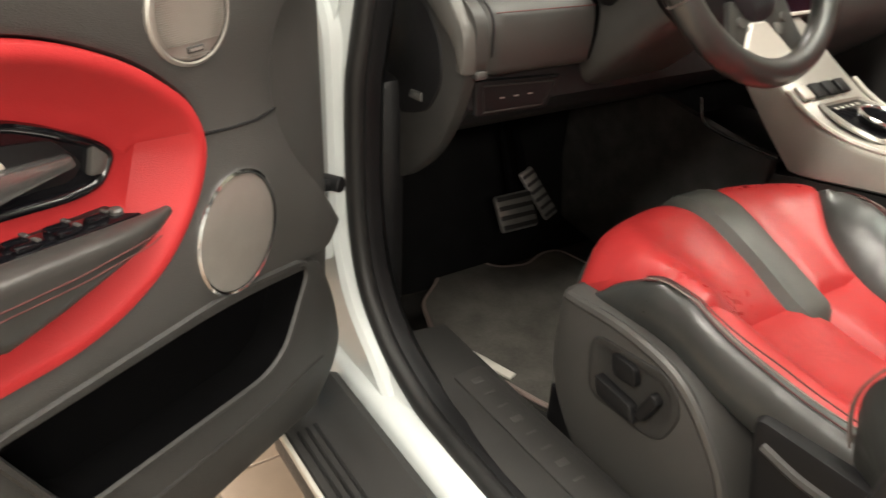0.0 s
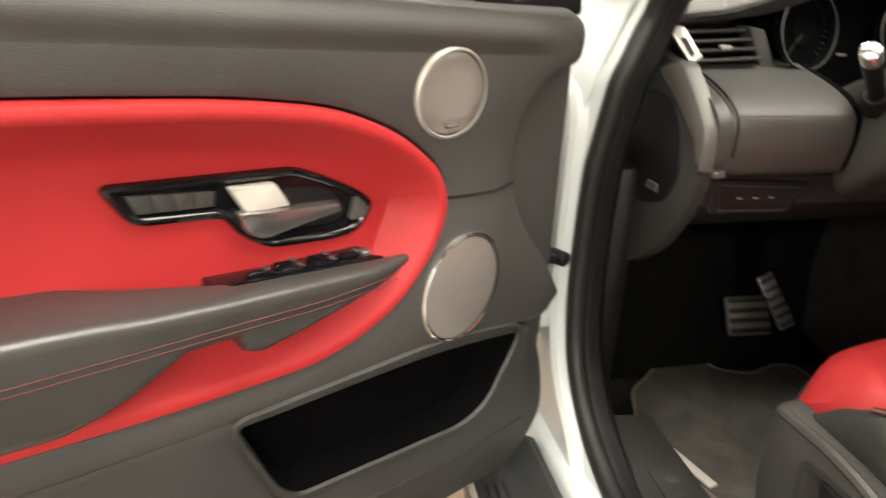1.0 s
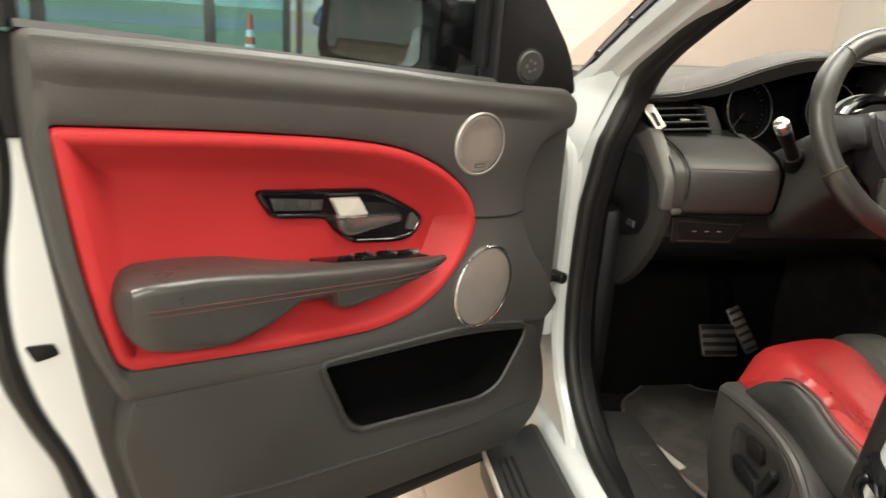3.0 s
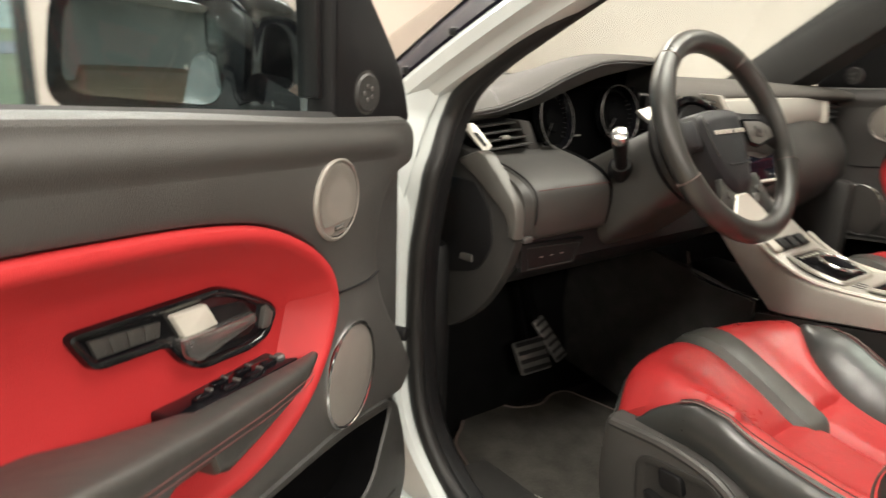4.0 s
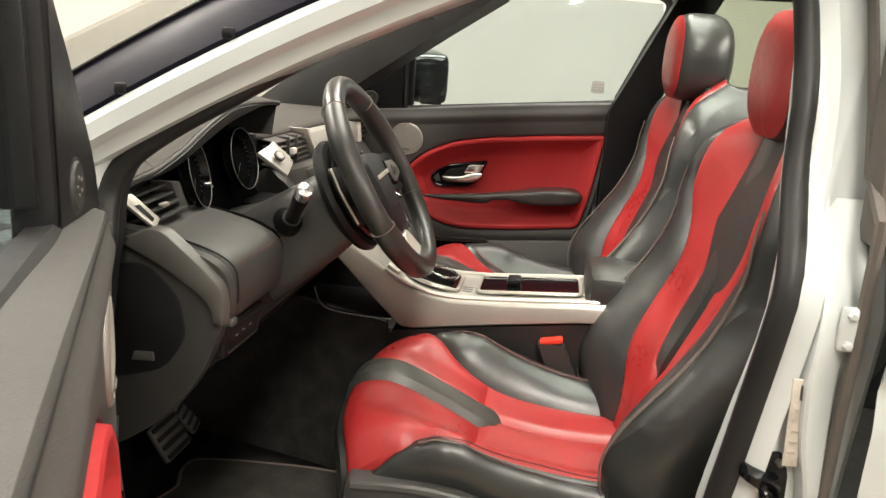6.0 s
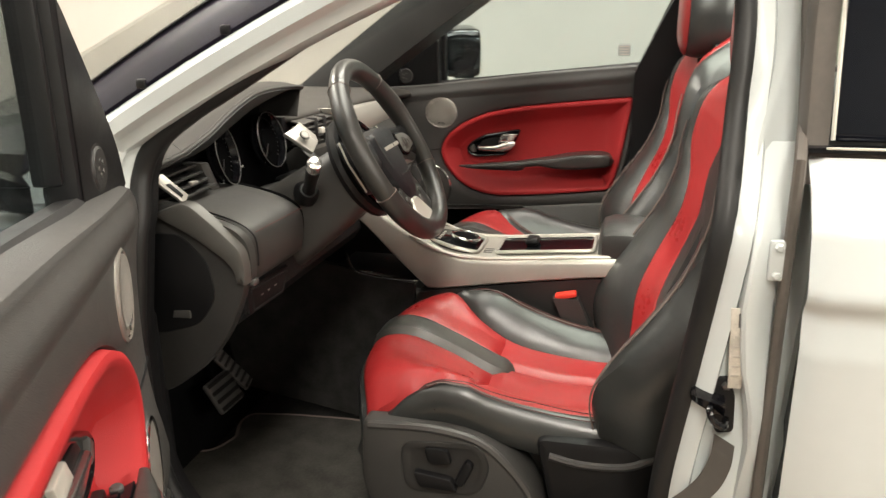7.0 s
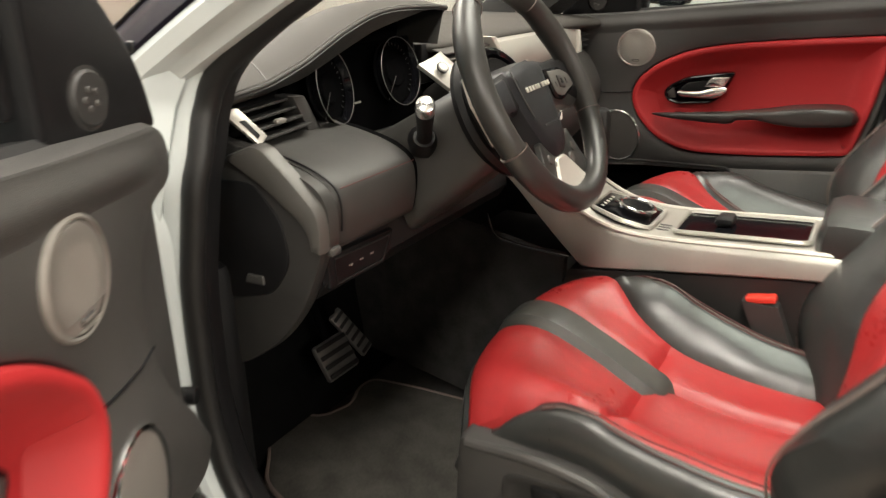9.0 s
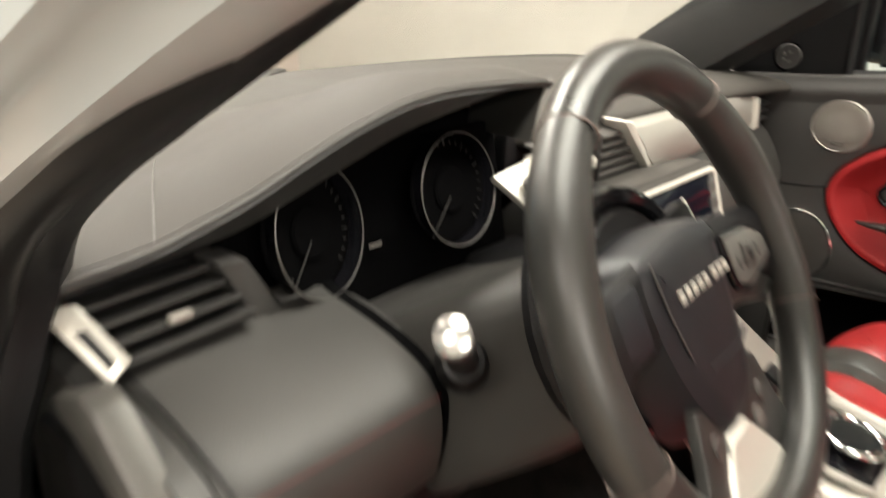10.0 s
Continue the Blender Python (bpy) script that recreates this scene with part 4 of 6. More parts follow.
            part("button_mark", rbox((0.653 - 0.078 * (a + b) / 2, 0.0168, 1.0340 - 0.009 * (a + b) / 2), (0.0022, 0.0008, 0.003), 0), GREYTRIM, mb, "", m)
        # window switches in the armrest
        sw = part("switch_panel", prism(rounded([(0.40, 0.052), (0.43, 0.022), (0.60, 0.014), (0.60, 0.052)], 0.006), -0.012, 0.0, 0.002), GLOSS, d, "gloss black window switch panel", m @ pose(0, 0, 0.934) @ Matrix(((1, 0, 0, 0), (0, 0, 1, 0), (0.09, 1, 0, -0.035), (0, 0, 0, 1))))
        for i, s in enumerate((0.44, 0.475, 0.515, 0.55)):
            for n in (0.028, 0.043) if i in (1, 2) else (0.036,):
                z = 0.934 + 0.09 * s - 0.035
                part("window_switch", rbox((s, n, z + 0.0015), (0.024, 0.010, 0.008), 0.003, (0, -5, 0)), GLOSS, sw, "", m)
                part("switch_lip", rbox((s - 0.010, n, z + 0.0052), (0.005, 0.009, 0.0025), 0.001, (0, -5, 0)), GREYTRIM, sw, "bright switch tip", m)
        part("mirror_switch", disc((0.418, 0.036, 0.942), 0.007, 0.012, (0, 0, 1), 16), GREYTRIM, sw, "", m)
        part("panel_side", rbox((0.502, 0.018, 0.928), (0.185, 0.014, 0.03), 0.004, (0, -4, 0)), BLACK, sw, "", m)
    # speakers
    speaker(d, m, ellipse(0.311, 1.106, 0.054, 0.051), 0.052, True)
    # the far door's lower mesh takes a darker grey that stands for shade
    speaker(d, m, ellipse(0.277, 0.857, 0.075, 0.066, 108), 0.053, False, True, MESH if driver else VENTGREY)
    # window: sail panel, frame, pane
    sail = rounded([(0.302, 1.195), (0.300, 1.46), (0.245, 1.43), (0.160, 1.335), (0.090, 1.245), (0.070, 1.172)], [0.006, 0.02, 0.05, 0.05, 0.05, 0.02], 5)
    rear_edge = 0.302
    if driver:
        rear_edge = 0.258
        sail = rounded([(0.258, 1.190), (0.258, 1.435), (0.232, 1.418), (0.160, 1.335), (0.090, 1.245), (0.070, 1.172)], [0.006, 0.012, 0.05, 0.05, 0.05, 0.02], 5)
    bm = prism(sail, -0.02 if driver else -0.03, 0.035, 0.012)
    for v in bm.verts:
        if driver and v.co.y > 0:
            v.co.y += 0.009 - 0.145 * (v.co.x - 0.07)
    tn, axis = (0.0275, (0.143, 0.99, 0)) if driver else (0.035, (0, 1, 0))
    part("sail_panel", bm, BLACK, d, "black sail panel with a tweeter", m)
    tw = part("tweeter", disc((0.185, tn, 1.224), 0.031, 0.006, axis, 28), HARD, d, "small round tweeter grille", m)
    part("tweeter_mesh", disc((0.185, tn + 0.0025, 1.224), 0.026, 0.004, axis, 28, 0.003), HARD, tw, "", m)
    for a in range(5):
        t = 2 * math.pi * a / 5
        part("tweeter_petal", disc((0.185 + 0.009 * math.cos(t), tn + 0.0037 - 0.145 * 0.009 * math.cos(t), 1.224 + 0.009 * math.sin(t)), 0.0030, 0.002, axis, 10, 0.0005), VENTGREY, tw, "", m)
    fr = spline([(0.245, 1.432), (0.30, 1.462), (0.40, 1.51), (0.55, 1.56), (0.75, 1.585), (0.90, 1.57), (0.955, 1.50), (0.95, 1.26)] if driver else [(0.30, 1.46), (0.40, 1.51), (0.55, 1.56), (0.75, 1.59), (0.98, 1.60), (1.085, 1.56), (1.035, 1.43), (0.965, 1.27)], 6, False)
    part("window_frame", tube([(p.x, -0.01, p.y) for p in fr], 0.018, 8), BLACK, d, "", m)
    part("glass_channel", rbox((rear_edge + 0.006, -0.012, 1.33), (0.016, 0.03, 0.27 if rear_edge > 0.3 else 0.22), 0.004), BLACK, d, "", m)
    part("belt_seal", loft([[(s, n, 1.199 + (s - 0.29) * 0.096 + z) for n, z in ((0.02, 0.0), (0.012, 0.008), (-0.01, 0.006), (-0.012, -0.01))] for s in steps(rear_edge - 0.012, 0.945, 6)]), RUBBER, d, "", m)
    pane = part("door_glass", prism([Vector(p) for p in ((rear_edge + 0.008, 1.19), (0.955, 1.25), (0.955 if driver else 1.07, 1.5), (0.90 if driver else 1.06, 1.56), (0.75, 1.575), (0.55, 1.55), (0.40, 1.50), (rear_edge + 0.008, rear_edge * 0.5 + 1.30))], -0.018, -0.014, 0.0005), FARGLASS, d, "tinted door window glass", m)
    pane.visible_shadow = False
    if not driver:
        part("glass_sticker", rbox((0.895, -0.011, 1.305), (0.040, 0.001, 0.036), 0.0), STICKER, pane, "small faint printed square on the glass", m)
        for i in range(4):
            part("print_line", rbox((0.895, -0.0098, 1.292 + i * 0.008), (0.030, 0.001, 0.003), 0), SILVER, pane, "", m)
    return d


car_door("driver_door", "open white front car door with red and charcoal lining", pose(-0.80, 0, 0, 0, 0, 210.8), (-0.80, 0, 0), 210.8, True)
PASS = Matrix(((0, -1, 0, 0.79), (-1, 0, 0, 0.205), (0, 0, 1, 0), (0, 0, 0, 1)))
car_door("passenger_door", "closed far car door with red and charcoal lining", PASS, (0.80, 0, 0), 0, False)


def door_mirror(name, m, at, label):
    d = thing(name, label, "car mirror", at)
    rings = []
    widths = spline([(-0.062, 0.130, 0.084), (-0.056, 0.137, 0.090), (-0.03, 0.142, 0.094), (0.02, 0.140, 0.093), (0.07, 0.128, 0.086), (0.11, 0.106, 0.072), (0.138, 0.076, 0.053), (0.150, 0.050, 0.036)], 5, False)
    for n, a, b in widths:
        rings.append([(s + 0.05 * ease(-0.03, 0.10, n), n, z) for s, z in rounded([(-a, -b * 0.9), (a * 0.9, -b), (a, b * 0.75), (-a * 0.8, b)], [0.05, 0.04, 0.05, 0.06], 9)])
    part("mirror_housing", loft(rings), GLOSS, d, "gloss black mirror housing", m, 60)
    part("mirror_glass", prism(rounded([(-0.108, -0.06), (0.10, -0.068), (0.108, 0.052), (-0.09, 0.072)], [0.04, 0.03, 0.04, 0.05], 5), -0.04, -0.0645, 0.002), MIRROR, d, "rear-view mirror glass", m)
    part("mirror_foot", loft([[(0.10 + dx, dy, -0.03 + dz) for dx, dy, dz in ((0, -0.02, -0.02), (0, 0.03, -0.02), (0, 0.03, 0.02), (0, -0.02, 0.02))], [(0.19 + dx, dy, -0.075 + dz) for dx, dy, dz in ((0, -0.03, -0.015), (0, 0.04, -0.015), (0, 0.04, 0.02), (0, -0.03, 0.02))]]), GLOSS, d, "", m)


door_mirror("driver_mirror", pose(-1.158, 0.046, 1.274, 0, 0, -41.3), (-1.158, 0.046, 1.2), "large black door mirror on the open door")
door_mirror("passenger_mirror", pose(1.055, -0.095, 1.300, 0, 0, 20) @ Matrix.Diagonal((-1, 1, 1, 1)), (1.055, -0.095, 1.2), "black door mirror outside the far window")


# ---- seats ----
def cushion(u, v):
    """The seat cushion's top: u across (-1 to 1, past 1 down the sides), v from the front roll to the back."""
    y = lerp_curve(CUSH_Y, v)
    z = lerp_curve(CUSH_Z, v)
    a = abs(u)
    q = min(a, 1.0)
    rise = ease(0.0, 0.35, v - 0.22)
    if u > 0:
        z += 0.078 * rise * (1 - 0.42 * ease(0.50, 0.95, v)) * ease(0.44, 0.84, q) - 0.012 * q * q - (0.03 + 0.035 * rise) * ease(0.82, 1.0, q)
    else:
        z += lerp_curve(SIDE_RISE, v) * ease(0.48, 0.93, q) - 0.012 * q * q * (1 - rise) - 0.03 * (1 - rise) * ease(0.82, 1.0, q) - 0.008 * ease(0.95, 1.0, q)
    y -= 0.045 * q ** 3 * (1 - ease(0.2, 0.6, v))
    x = 0.232 * q * (1 - 0.03 * ease(0.4, 1, v))
    if a > 1:
        z -= 0.25 * (a - 1) ** 1.25
        x += 0.014 * math.sin(min(1, (a - 1) / 0.4) * math.pi)
    return Vector((math.copysign(x, u), y, z))


CUSH = spline([(0.0, -0.268, 0.64), (0.06, -0.246, 0.69), (0.14, -0.243, 0.745), (0.22, -0.268, 0.782), (0.32, -0.325, 0.788), (0.45, -0.41, 0.756), (0.6, -0.505, 0.715), (0.75, -0.60, 0.698), (0.88, -0.69, 0.695), (1.0, -0.79, 0.70)], 6, False)
SIDE_RISE = [(0.20, 0.0), (0.30, 0.010), (0.38, 0.026), (0.47, 0.050), (0.56, 0.064), (0.75, 0.056), (0.9, 0.046), (1.0, 0.04)]
CUSH_Y = [(p.x, p.y) for p in CUSH]
CUSH_Z = [(p.x, p.z) for p in CUSH]


BACK_MID = [(p.x, p.y) for p in spline([(0, 0.0), (0.2, -0.01), (0.38, -0.022), (0.6, -0.045), (0.9, -0.055), (1.0, -0.06)], 6, False)]
BACK_CREST = [(p.x, p.y) for p in spline([(0, 0.012), (0.08, 0.045), (0.2, 0.078), (0.30, 0.068), (0.42, 0.030), (0.53, 0.000), (0.65, -0.014), (0.75, -0.008), (0.88, -0.010), (1.0, -0.048)], 6, False)]


BACK_WIDTH = [(p.x, p.y) for p in spline([(0, 0.240), (0.2, 0.278), (0.4, 0.290), (0.55, 0.284), (0.75, 0.272), (0.9, 0.246), (1.0, 0.185)], 6, False)]


def backrest(u, v, lift=0.0, turn=0.0):
    """The backrest's front: u across, v from the seat to the shoulders."""
    z = 0.66 + 0.66 * v
    mid = lerp_curve(BACK_MID, v)
    y = -0.735 - 0.145 * v + mid
    a = abs(u)
    q = min(a, 1.0)
    w = lerp_curve(BACK_WIDTH, v)
    y += (lerp_curve(BACK_CREST, v) - mid) * ease(0.18, 0.86, q) - (0.05 - 0.03 * ease(0.6, 0.75, v)) * ease(0.88, 1.0, q)
    y -= 0.03 * ease(0.9, 1.0, v)
    z += lift * ease(0.45, 1.0, v) - 0.03 * q ** 4 * ease(0.7, 1.0, v)
    x = w * q
    y += turn * math.copysign(x, u)
    if a > 1:
        y -= (a - 1) * 0.34
        x -= 0.02 * (a - 1)
    return Vector((math.copysign(x, u), y, z))


def panel(base, a, b, v0, v1, nu=10, nv=22, puff=0.006, drop=0.004):
    """An upholstered panel on a base shape between the seams u = a(v) and u = b(v): full in the middle, sunk at the seams."""
    bm = bmesh.new()
    rows = []
    for v in steps(v0, v1, nv):
        ua, ub = a(v), b(v)
        row = []
        for s in steps(0, 1, nu):
            u = ua + (ub - ua) * s
            e = 1e-3
            p = base(u, v)
            n = (base(u + e, v) - base(u - e, v)).cross(base(u, v + e) - base(u, v - e))
            n = -n.normalized() if n.length > 1e-14 else Vector((0, 0, 1))
            k = 1 - (2 * s - 1) ** 8
            k2 = 1 - (2 * (v - v0) / (v1 - v0) - 1) ** 16
            row.append(bm.verts.new(p + n * (puff * min(k, k2) - drop * (1 - min(k, k2)))))
        rows.append(row)
    for p, q in zip(rows, rows[1:]):
        bridge(bm, p, q, False)
    bmesh.ops.recalc_face_normals(bm, faces=bm.faces)
    if sum(f.normal.z + f.normal.y for f in bm.faces) < 0:
        bmesh.ops.reverse_faces(bm, faces=bm.faces)
    return bm


def seam(base, a, v0, v1, off=0.002, r=0.0011, n=70):
    pts = []
    for v in steps(v0, v1, n):
        p, e = base(a(v), v), 1e-3
        nn = (base(a(v) + e, v) - base(a(v) - e, v)).cross(base(a(v), v + e) - base(a(v), v - e)).normalized()
        pts.append(p - nn * off)
    return tube(pts, r, 5)


def car_seat(name, label, x, flip, driver):
    up = 0.0 if driver else 0.035
    m = Matrix.Translation((x, 0 if driver else 0.020, up)) @ Matrix.Diagonal((flip, 1, 1, 1))
    d = thing(name, label, "car seat", (x, -0.5, 0.41))
    out = table([(0.0, 0.95), (0.16, 0.985), (0.27, 0.95), (0.34, 0.85), (0.40, 0.71), (0.46, 0.60), (0.53, 0.55), (0.62, 0.53), (0.8, 0.53), (1.0, 0.52)])
    outer = table([(0.0, 1.10), (0.16, 1.16), (0.28, 1.13), (0.345, 1.03), (0.42, 0.96), (0.55, 0.945), (0.7, 0.935), (0.85, 0.925), (1.0, 0.91)])
    far_crest = table([(0.2, 1.0), (0.30, 0.97), (0.40, 0.87), (0.55, 0.82), (0.75, 0.80), (1.0, 0.78)])
    strip_a = table([(0.0, -0.12), (0.15, -0.14), (0.3, -0.14), (0.45, -0.13), (0.56, -0.150), (0.60, -0.145), (0.622, -0.115), (0.636, -0.05)])
    strip_b = table([(0.0, 0.26), (0.15, 0.25), (0.3, 0.20), (0.45, 0.17), (0.56, 0.165), (0.60, 0.155), (0.622, 0.12), (0.636, 0.05)])
    if not driver:
        outer = out
    split = 0.575
    part("cushion_panel", panel(cushion, lambda v: -outer(v), strip_a, 0.168, split, 14, 26), RED, d, "red leather cushion panel", m)
    part("cushion_panel", panel(cushion, strip_b, out, 0.168, split, 14, 26), RED, d, "red leather cushion panel", m)
    part("cushion_strip", panel(cushion, strip_a, strip_b, 0.02, 0.636, 8, 40, 0.012), STRIPLEATHER, d, "dark leather centre strip with sheen in its colour", m)
    part("cushion_rear", panel(cushion, lambda v: -outer(v), lambda v: 0.05, split, 1.0, 12, 18, 0.007), RED, d, "red leather rear cushion panel", m)
    part("cushion_rear", panel(cushion, lambda v: 0.05, out, split, 1.0, 12, 18, 0.007), RED, d, "red leather rear cushion panel", m)
    for s in (-1, 1):
        lo = (lambda v: -1.38) if s < 0 else out
        hi = (lambda v: -outer(v)) if s < 0 else (lambda v: 1.38)
        b = part("cushion_bolster", panel(cushion, lo, hi, 0.0, 1.0, 18, 34, 0.007), LEATHER, d, "black leather side bolster", m)
        for k in (0.018, 0.034, 0.05):
            part("stitching", seam(cushion, (lambda v: -(outer(v) + k)) if s < 0 else (lambda v: far_crest(v) + k - 0.03), 0.42 if s < 0 else 0.40, 0.98, 0.0092, 0.0011), STITCH if k != 0.034 else GREYSTITCH, b, "dark red stitching", m)
    part("cushion_front", panel(cushion, lambda v: -1.2, lambda v: 1.0, -0.02, 0.172, 16, 10, 0.004), LEATHER, d, "", m)
    # backrest
    lift = 0.012 if driver else 0.010
    back = lambda u, v: backrest(u, v, lift, 0.05 if driver else -0.03)
    bout = table([(0.0, 0.30), (0.15, 0.36), (0.3, 0.47), (0.45, 0.52), (0.57, 0.55), (0.65, 0.64), (0.72, 0.74), (0.78, 0.79), (1.0, 0.80)])
    sa = table([(0.28, 0.02), (0.31, 0.09), (0.42, 0.14), (0.6, 0.155), (0.8, 0.165), (1.0, 0.19)])
    shell = [[(q * w, y0 + y, z) for q, y in ((-1, -0.06), (-1, -0.14), (-0.6, -0.165), (0.6, -0.165), (1, -0.14), (1, -0.06))] for w, y0, z in ((0.22, -0.735, 0.60), (0.24, -0.77, 0.90), (0.215, -0.81, 1.12), (0.14, -0.865, 1.30))]
    part("backrest_shell", loft(shell), HARD, d, "dark plastic seat back shell", m)
    for s in (-1, 1):
        lo = (lambda v: -bout(v)) if s < 0 else (lambda v: sa(v) if v > 0.28 else 0.0)
        hi = (lambda v: -(sa(v) if v > 0.28 else 0.0)) if s < 0 else bout
        part("backrest_panel", panel(back, lo, hi, 0.02, 1.0, 14, 36), RED, d, "red leather backrest panel", m)
        lo2 = (lambda v: -1.45) if s < 0 else (lambda v: min(bout(v), 1.2))
        hi2 = (lambda v: -min(bout(v), 1.2)) if s < 0 else (lambda v: 1.45)
        bb = part("backrest_bolster", panel(back, lo2, hi2, 0.0, 1.0, 16, 36, 0.009), LEATHER, d, "black leather backrest bolster", m)
        for k in (0.02, 0.04):
            part("stitching", seam(back, lambda v: s * (0.84 + k), 0.02, 0.80, 0.0125, 0.0013), GREYSTITCH, bb, "", m)
    part("backrest_strip", panel(back, lambda v: -sa(v), sa, 0.28, 1.0, 8, 34, 0.009), LEATHER, d, "black leather centre strip", m)
    top = [back(u, 1.0) for u in steps(-1.42, 1.42, 28)]
    rows = [[Vector((p.x * k, p.y + (-0.995 - p.y) * (1 - k), p.z + h)) for p in top] for k, h in ((1.0, -0.006), (0.96, 0.001), (0.88, 0.004), (0.5, 0.004), (0.1, 0.004))]
    cap = bmesh.new()
    ranks = [[cap.verts.new(p) for p in r] for r in rows]
    for p, q in zip(ranks, ranks[1:]):
        bridge(cap, p, q, False)
    bmesh.ops.recalc_face_normals(cap, faces=cap.faces)
    part("shoulder_cap", cap, LEATHER, d, "black leather shoulder of the backrest", m)
    # headrest
    w, z0, z1 = 0.127, 1.27 if driver else 1.265, 1.475 if driver else 1.47
    y0, y1 = (-0.884, -1.015) if driver else (-0.846, -0.985)

    def slice_at(y, q):
        return [(p.x, y, p.y) for p in rounded([(-w + q, z0 + q), (w - q, z0 + q), (w * 0.92 - q, z1 - q), (-w * 0.92 + q, z1 - q)], 0.10, 6)]

    hr = part("headrest", loft([slice_at(y, q) for y, q in ((y0 - 0.010, 0.020), (y0 - 0.020, 0.006), (y0 - 0.036, 0.001), (y0 - 0.05, 0.0), (y1 + 0.045, 0.001), (y1 + 0.022, 0.010), (y1 + 0.008, 0.026), (y1, 0.045))]), LEATHER, d, "headrest, red in front and black behind", m)
    part("headrest_front", loft([slice_at(y, q) for y, q in ((y0, 0.045), (y0 - 0.004, 0.030), (y0 - 0.010, 0.015), (y0 - 0.016, 0.006), (y0 - 0.019, 0.011))]), RED, hr, "red leather headrest face", m)
    for s in (-0.06, 0.06):
        part("headrest_post", tube([(s, y0 - 0.06, 1.20), (s, y0 - 0.065, 1.34)], 0.006, 8), BLACK, hr, "", m)
    # base trim on the sill side
    side = rounded([(-0.298, 0.728), (-0.42, 0.728), (-0.52, 0.712), (-0.585, 0.66), (-0.625, 0.58), (-0.65, 0.475), (-0.38, 0.462), (-0.318, 0.53), (-0.292, 0.60)], [0.02, 0.05, 0.05, 0.05, 0.05, 0.01, 0.03, 0.06, 0.05], 5)
    sm = m @ Matrix(((0, -1, 0, 0), (1, 0, 0, 0), (0, 0, 1, 0), (0, 0, 0, 1)))
    bt = part("base_trim", prism(side, 0.20, 0.275, 0.014), SOFT, d, "charcoal plastic seat base cover", sm)
    # paler pewter on the ridge puts the highlight of its edge into colour
    part("trim_ridge", tube([(p[0], 0.270, p[1]) for p in spline([(-0.312, 0.716), (-0.42, 0.722), (-0.505, 0.708), (-0.562, 0.662), (-0.602, 0.600), (-0.632, 0.49)], 6, False)], 0.008, 8), GREYTRIM, bt, "", sm)
    if driver:
        well = rounded([(-0.372, 0.692), (-0.505, 0.706), (-0.527, 0.667), (-0.506, 0.608), (-0.378, 0.600)], [0.025, 0.025, 0.025, 0.025, 0.03], 5)
        part("switch_well", dish(well, [(-0.006, 0.270), (-0.002, 0.2775), (0.004, 0.279), (0.010, 0.2765), (0.015, 0.2752)]), HARD, bt, "", sm)
        part("recline_switch", prism(rounded([(-0.488, 0.678), (-0.502, 0.668), (-0.482, 0.624), (-0.466, 0.630)], 0.008), 0.275, 0.288, 0.004), BLACK, bt, "", sm)
        part("slide_switch", prism(rounded([(-0.395, 0.645), (-0.462, 0.638), (-0.474, 0.614), (-0.405, 0.616)], 0.007), 0.275, 0.289, 0.004), BLACK, bt, "", sm)
        part("lumbar_switch", prism(rounded([(-0.413, 0.692), (-0.455, 0.692), (-0.464, 0.664), (-0.422, 0.660)], 0.010), 0.275, 0.285, 0.004), BLACK, bt, "", sm)
    part("rear_cover", prism(rounded([(-0.60, 0.722), (-0.80, 0.725), (-0.82, 0.48), (-0.66, 0.47), (-0.63, 0.58)], 0.02, 4), 0.19, 0.262, 0.012), BLACK, d, "", sm)
    part("cover_ridge", tube([(p[0], 0.262, p[1]) for p in spline([(-0.625, 0.693), (-0.68, 0.684), (-0.75, 0.690), (-0.80, 0.715)], 5, False)], 0.007, 8), SOFT, d, "", sm)
    part("seat_base", rbox((0, -0.53, 0.58), (0.40, 0.42, 0.20), 0.03), BLACK, d, "", m)
    for s in (-0.19, 0.19):
        part("seat_rail", rbox((s, -0.55, 0.45 - up / 2), (0.045, 0.62, 0.08 + up), 0.008), BLACK, d, "", m)
    return d


car_seat("bucket_seat", "red and black leather driver's seat with electric switches", -0.332, 1, True)
car_seat("bucket_seat", "red and black leather passenger seat beyond the console", 0.34, -1, False)


# ---- dashboard ----
dash = thing("dashboard", "charcoal leather dashboard with aluminium trim and twin dials", "dashboard", (0, 0.1, 0.8))
YZ = Matrix(((0, 1, 0, 0), (1, 0, 0, 0), (0, 0, 1, 0), (0, 0, 0, 1)))  # outlines drawn in (y, z), depth along x


def across(prof, xs, shift=None):
    """A profile in (y, z) carried across the car."""
    return loft([[(x, p[0] + (shift(x, i)[0] if shift else 0), p[1] + (shift(x, i)[1] if shift else 0)) for i, p in enumerate(prof)] for x in xs])


top_prof = spline([(0.62, 1.17), (0.56, 1.196), (0.42, 1.203), (0.25, 1.205), (0.10, 1.202), (0.03, 1.196), (0.005, 1.185), (0.012, 1.172), (0.06, 1.16), (0.3, 1.10), (0.6, 1.10)], 4)
part("top_pad", across([(p.x, p.y) for p in top_prof], steps(-0.715, 0.715, 52), lambda x, i: (-0.03 * (x / 0.7) ** 4 + 0.02 + 0.10 * ease(-0.58, -0.53, x) * ease(-0.125, -0.165, x), -0.012 * (x / 0.7) ** 2)), DASHTOP, dash, "charcoal leather dashboard top", m=ONE)

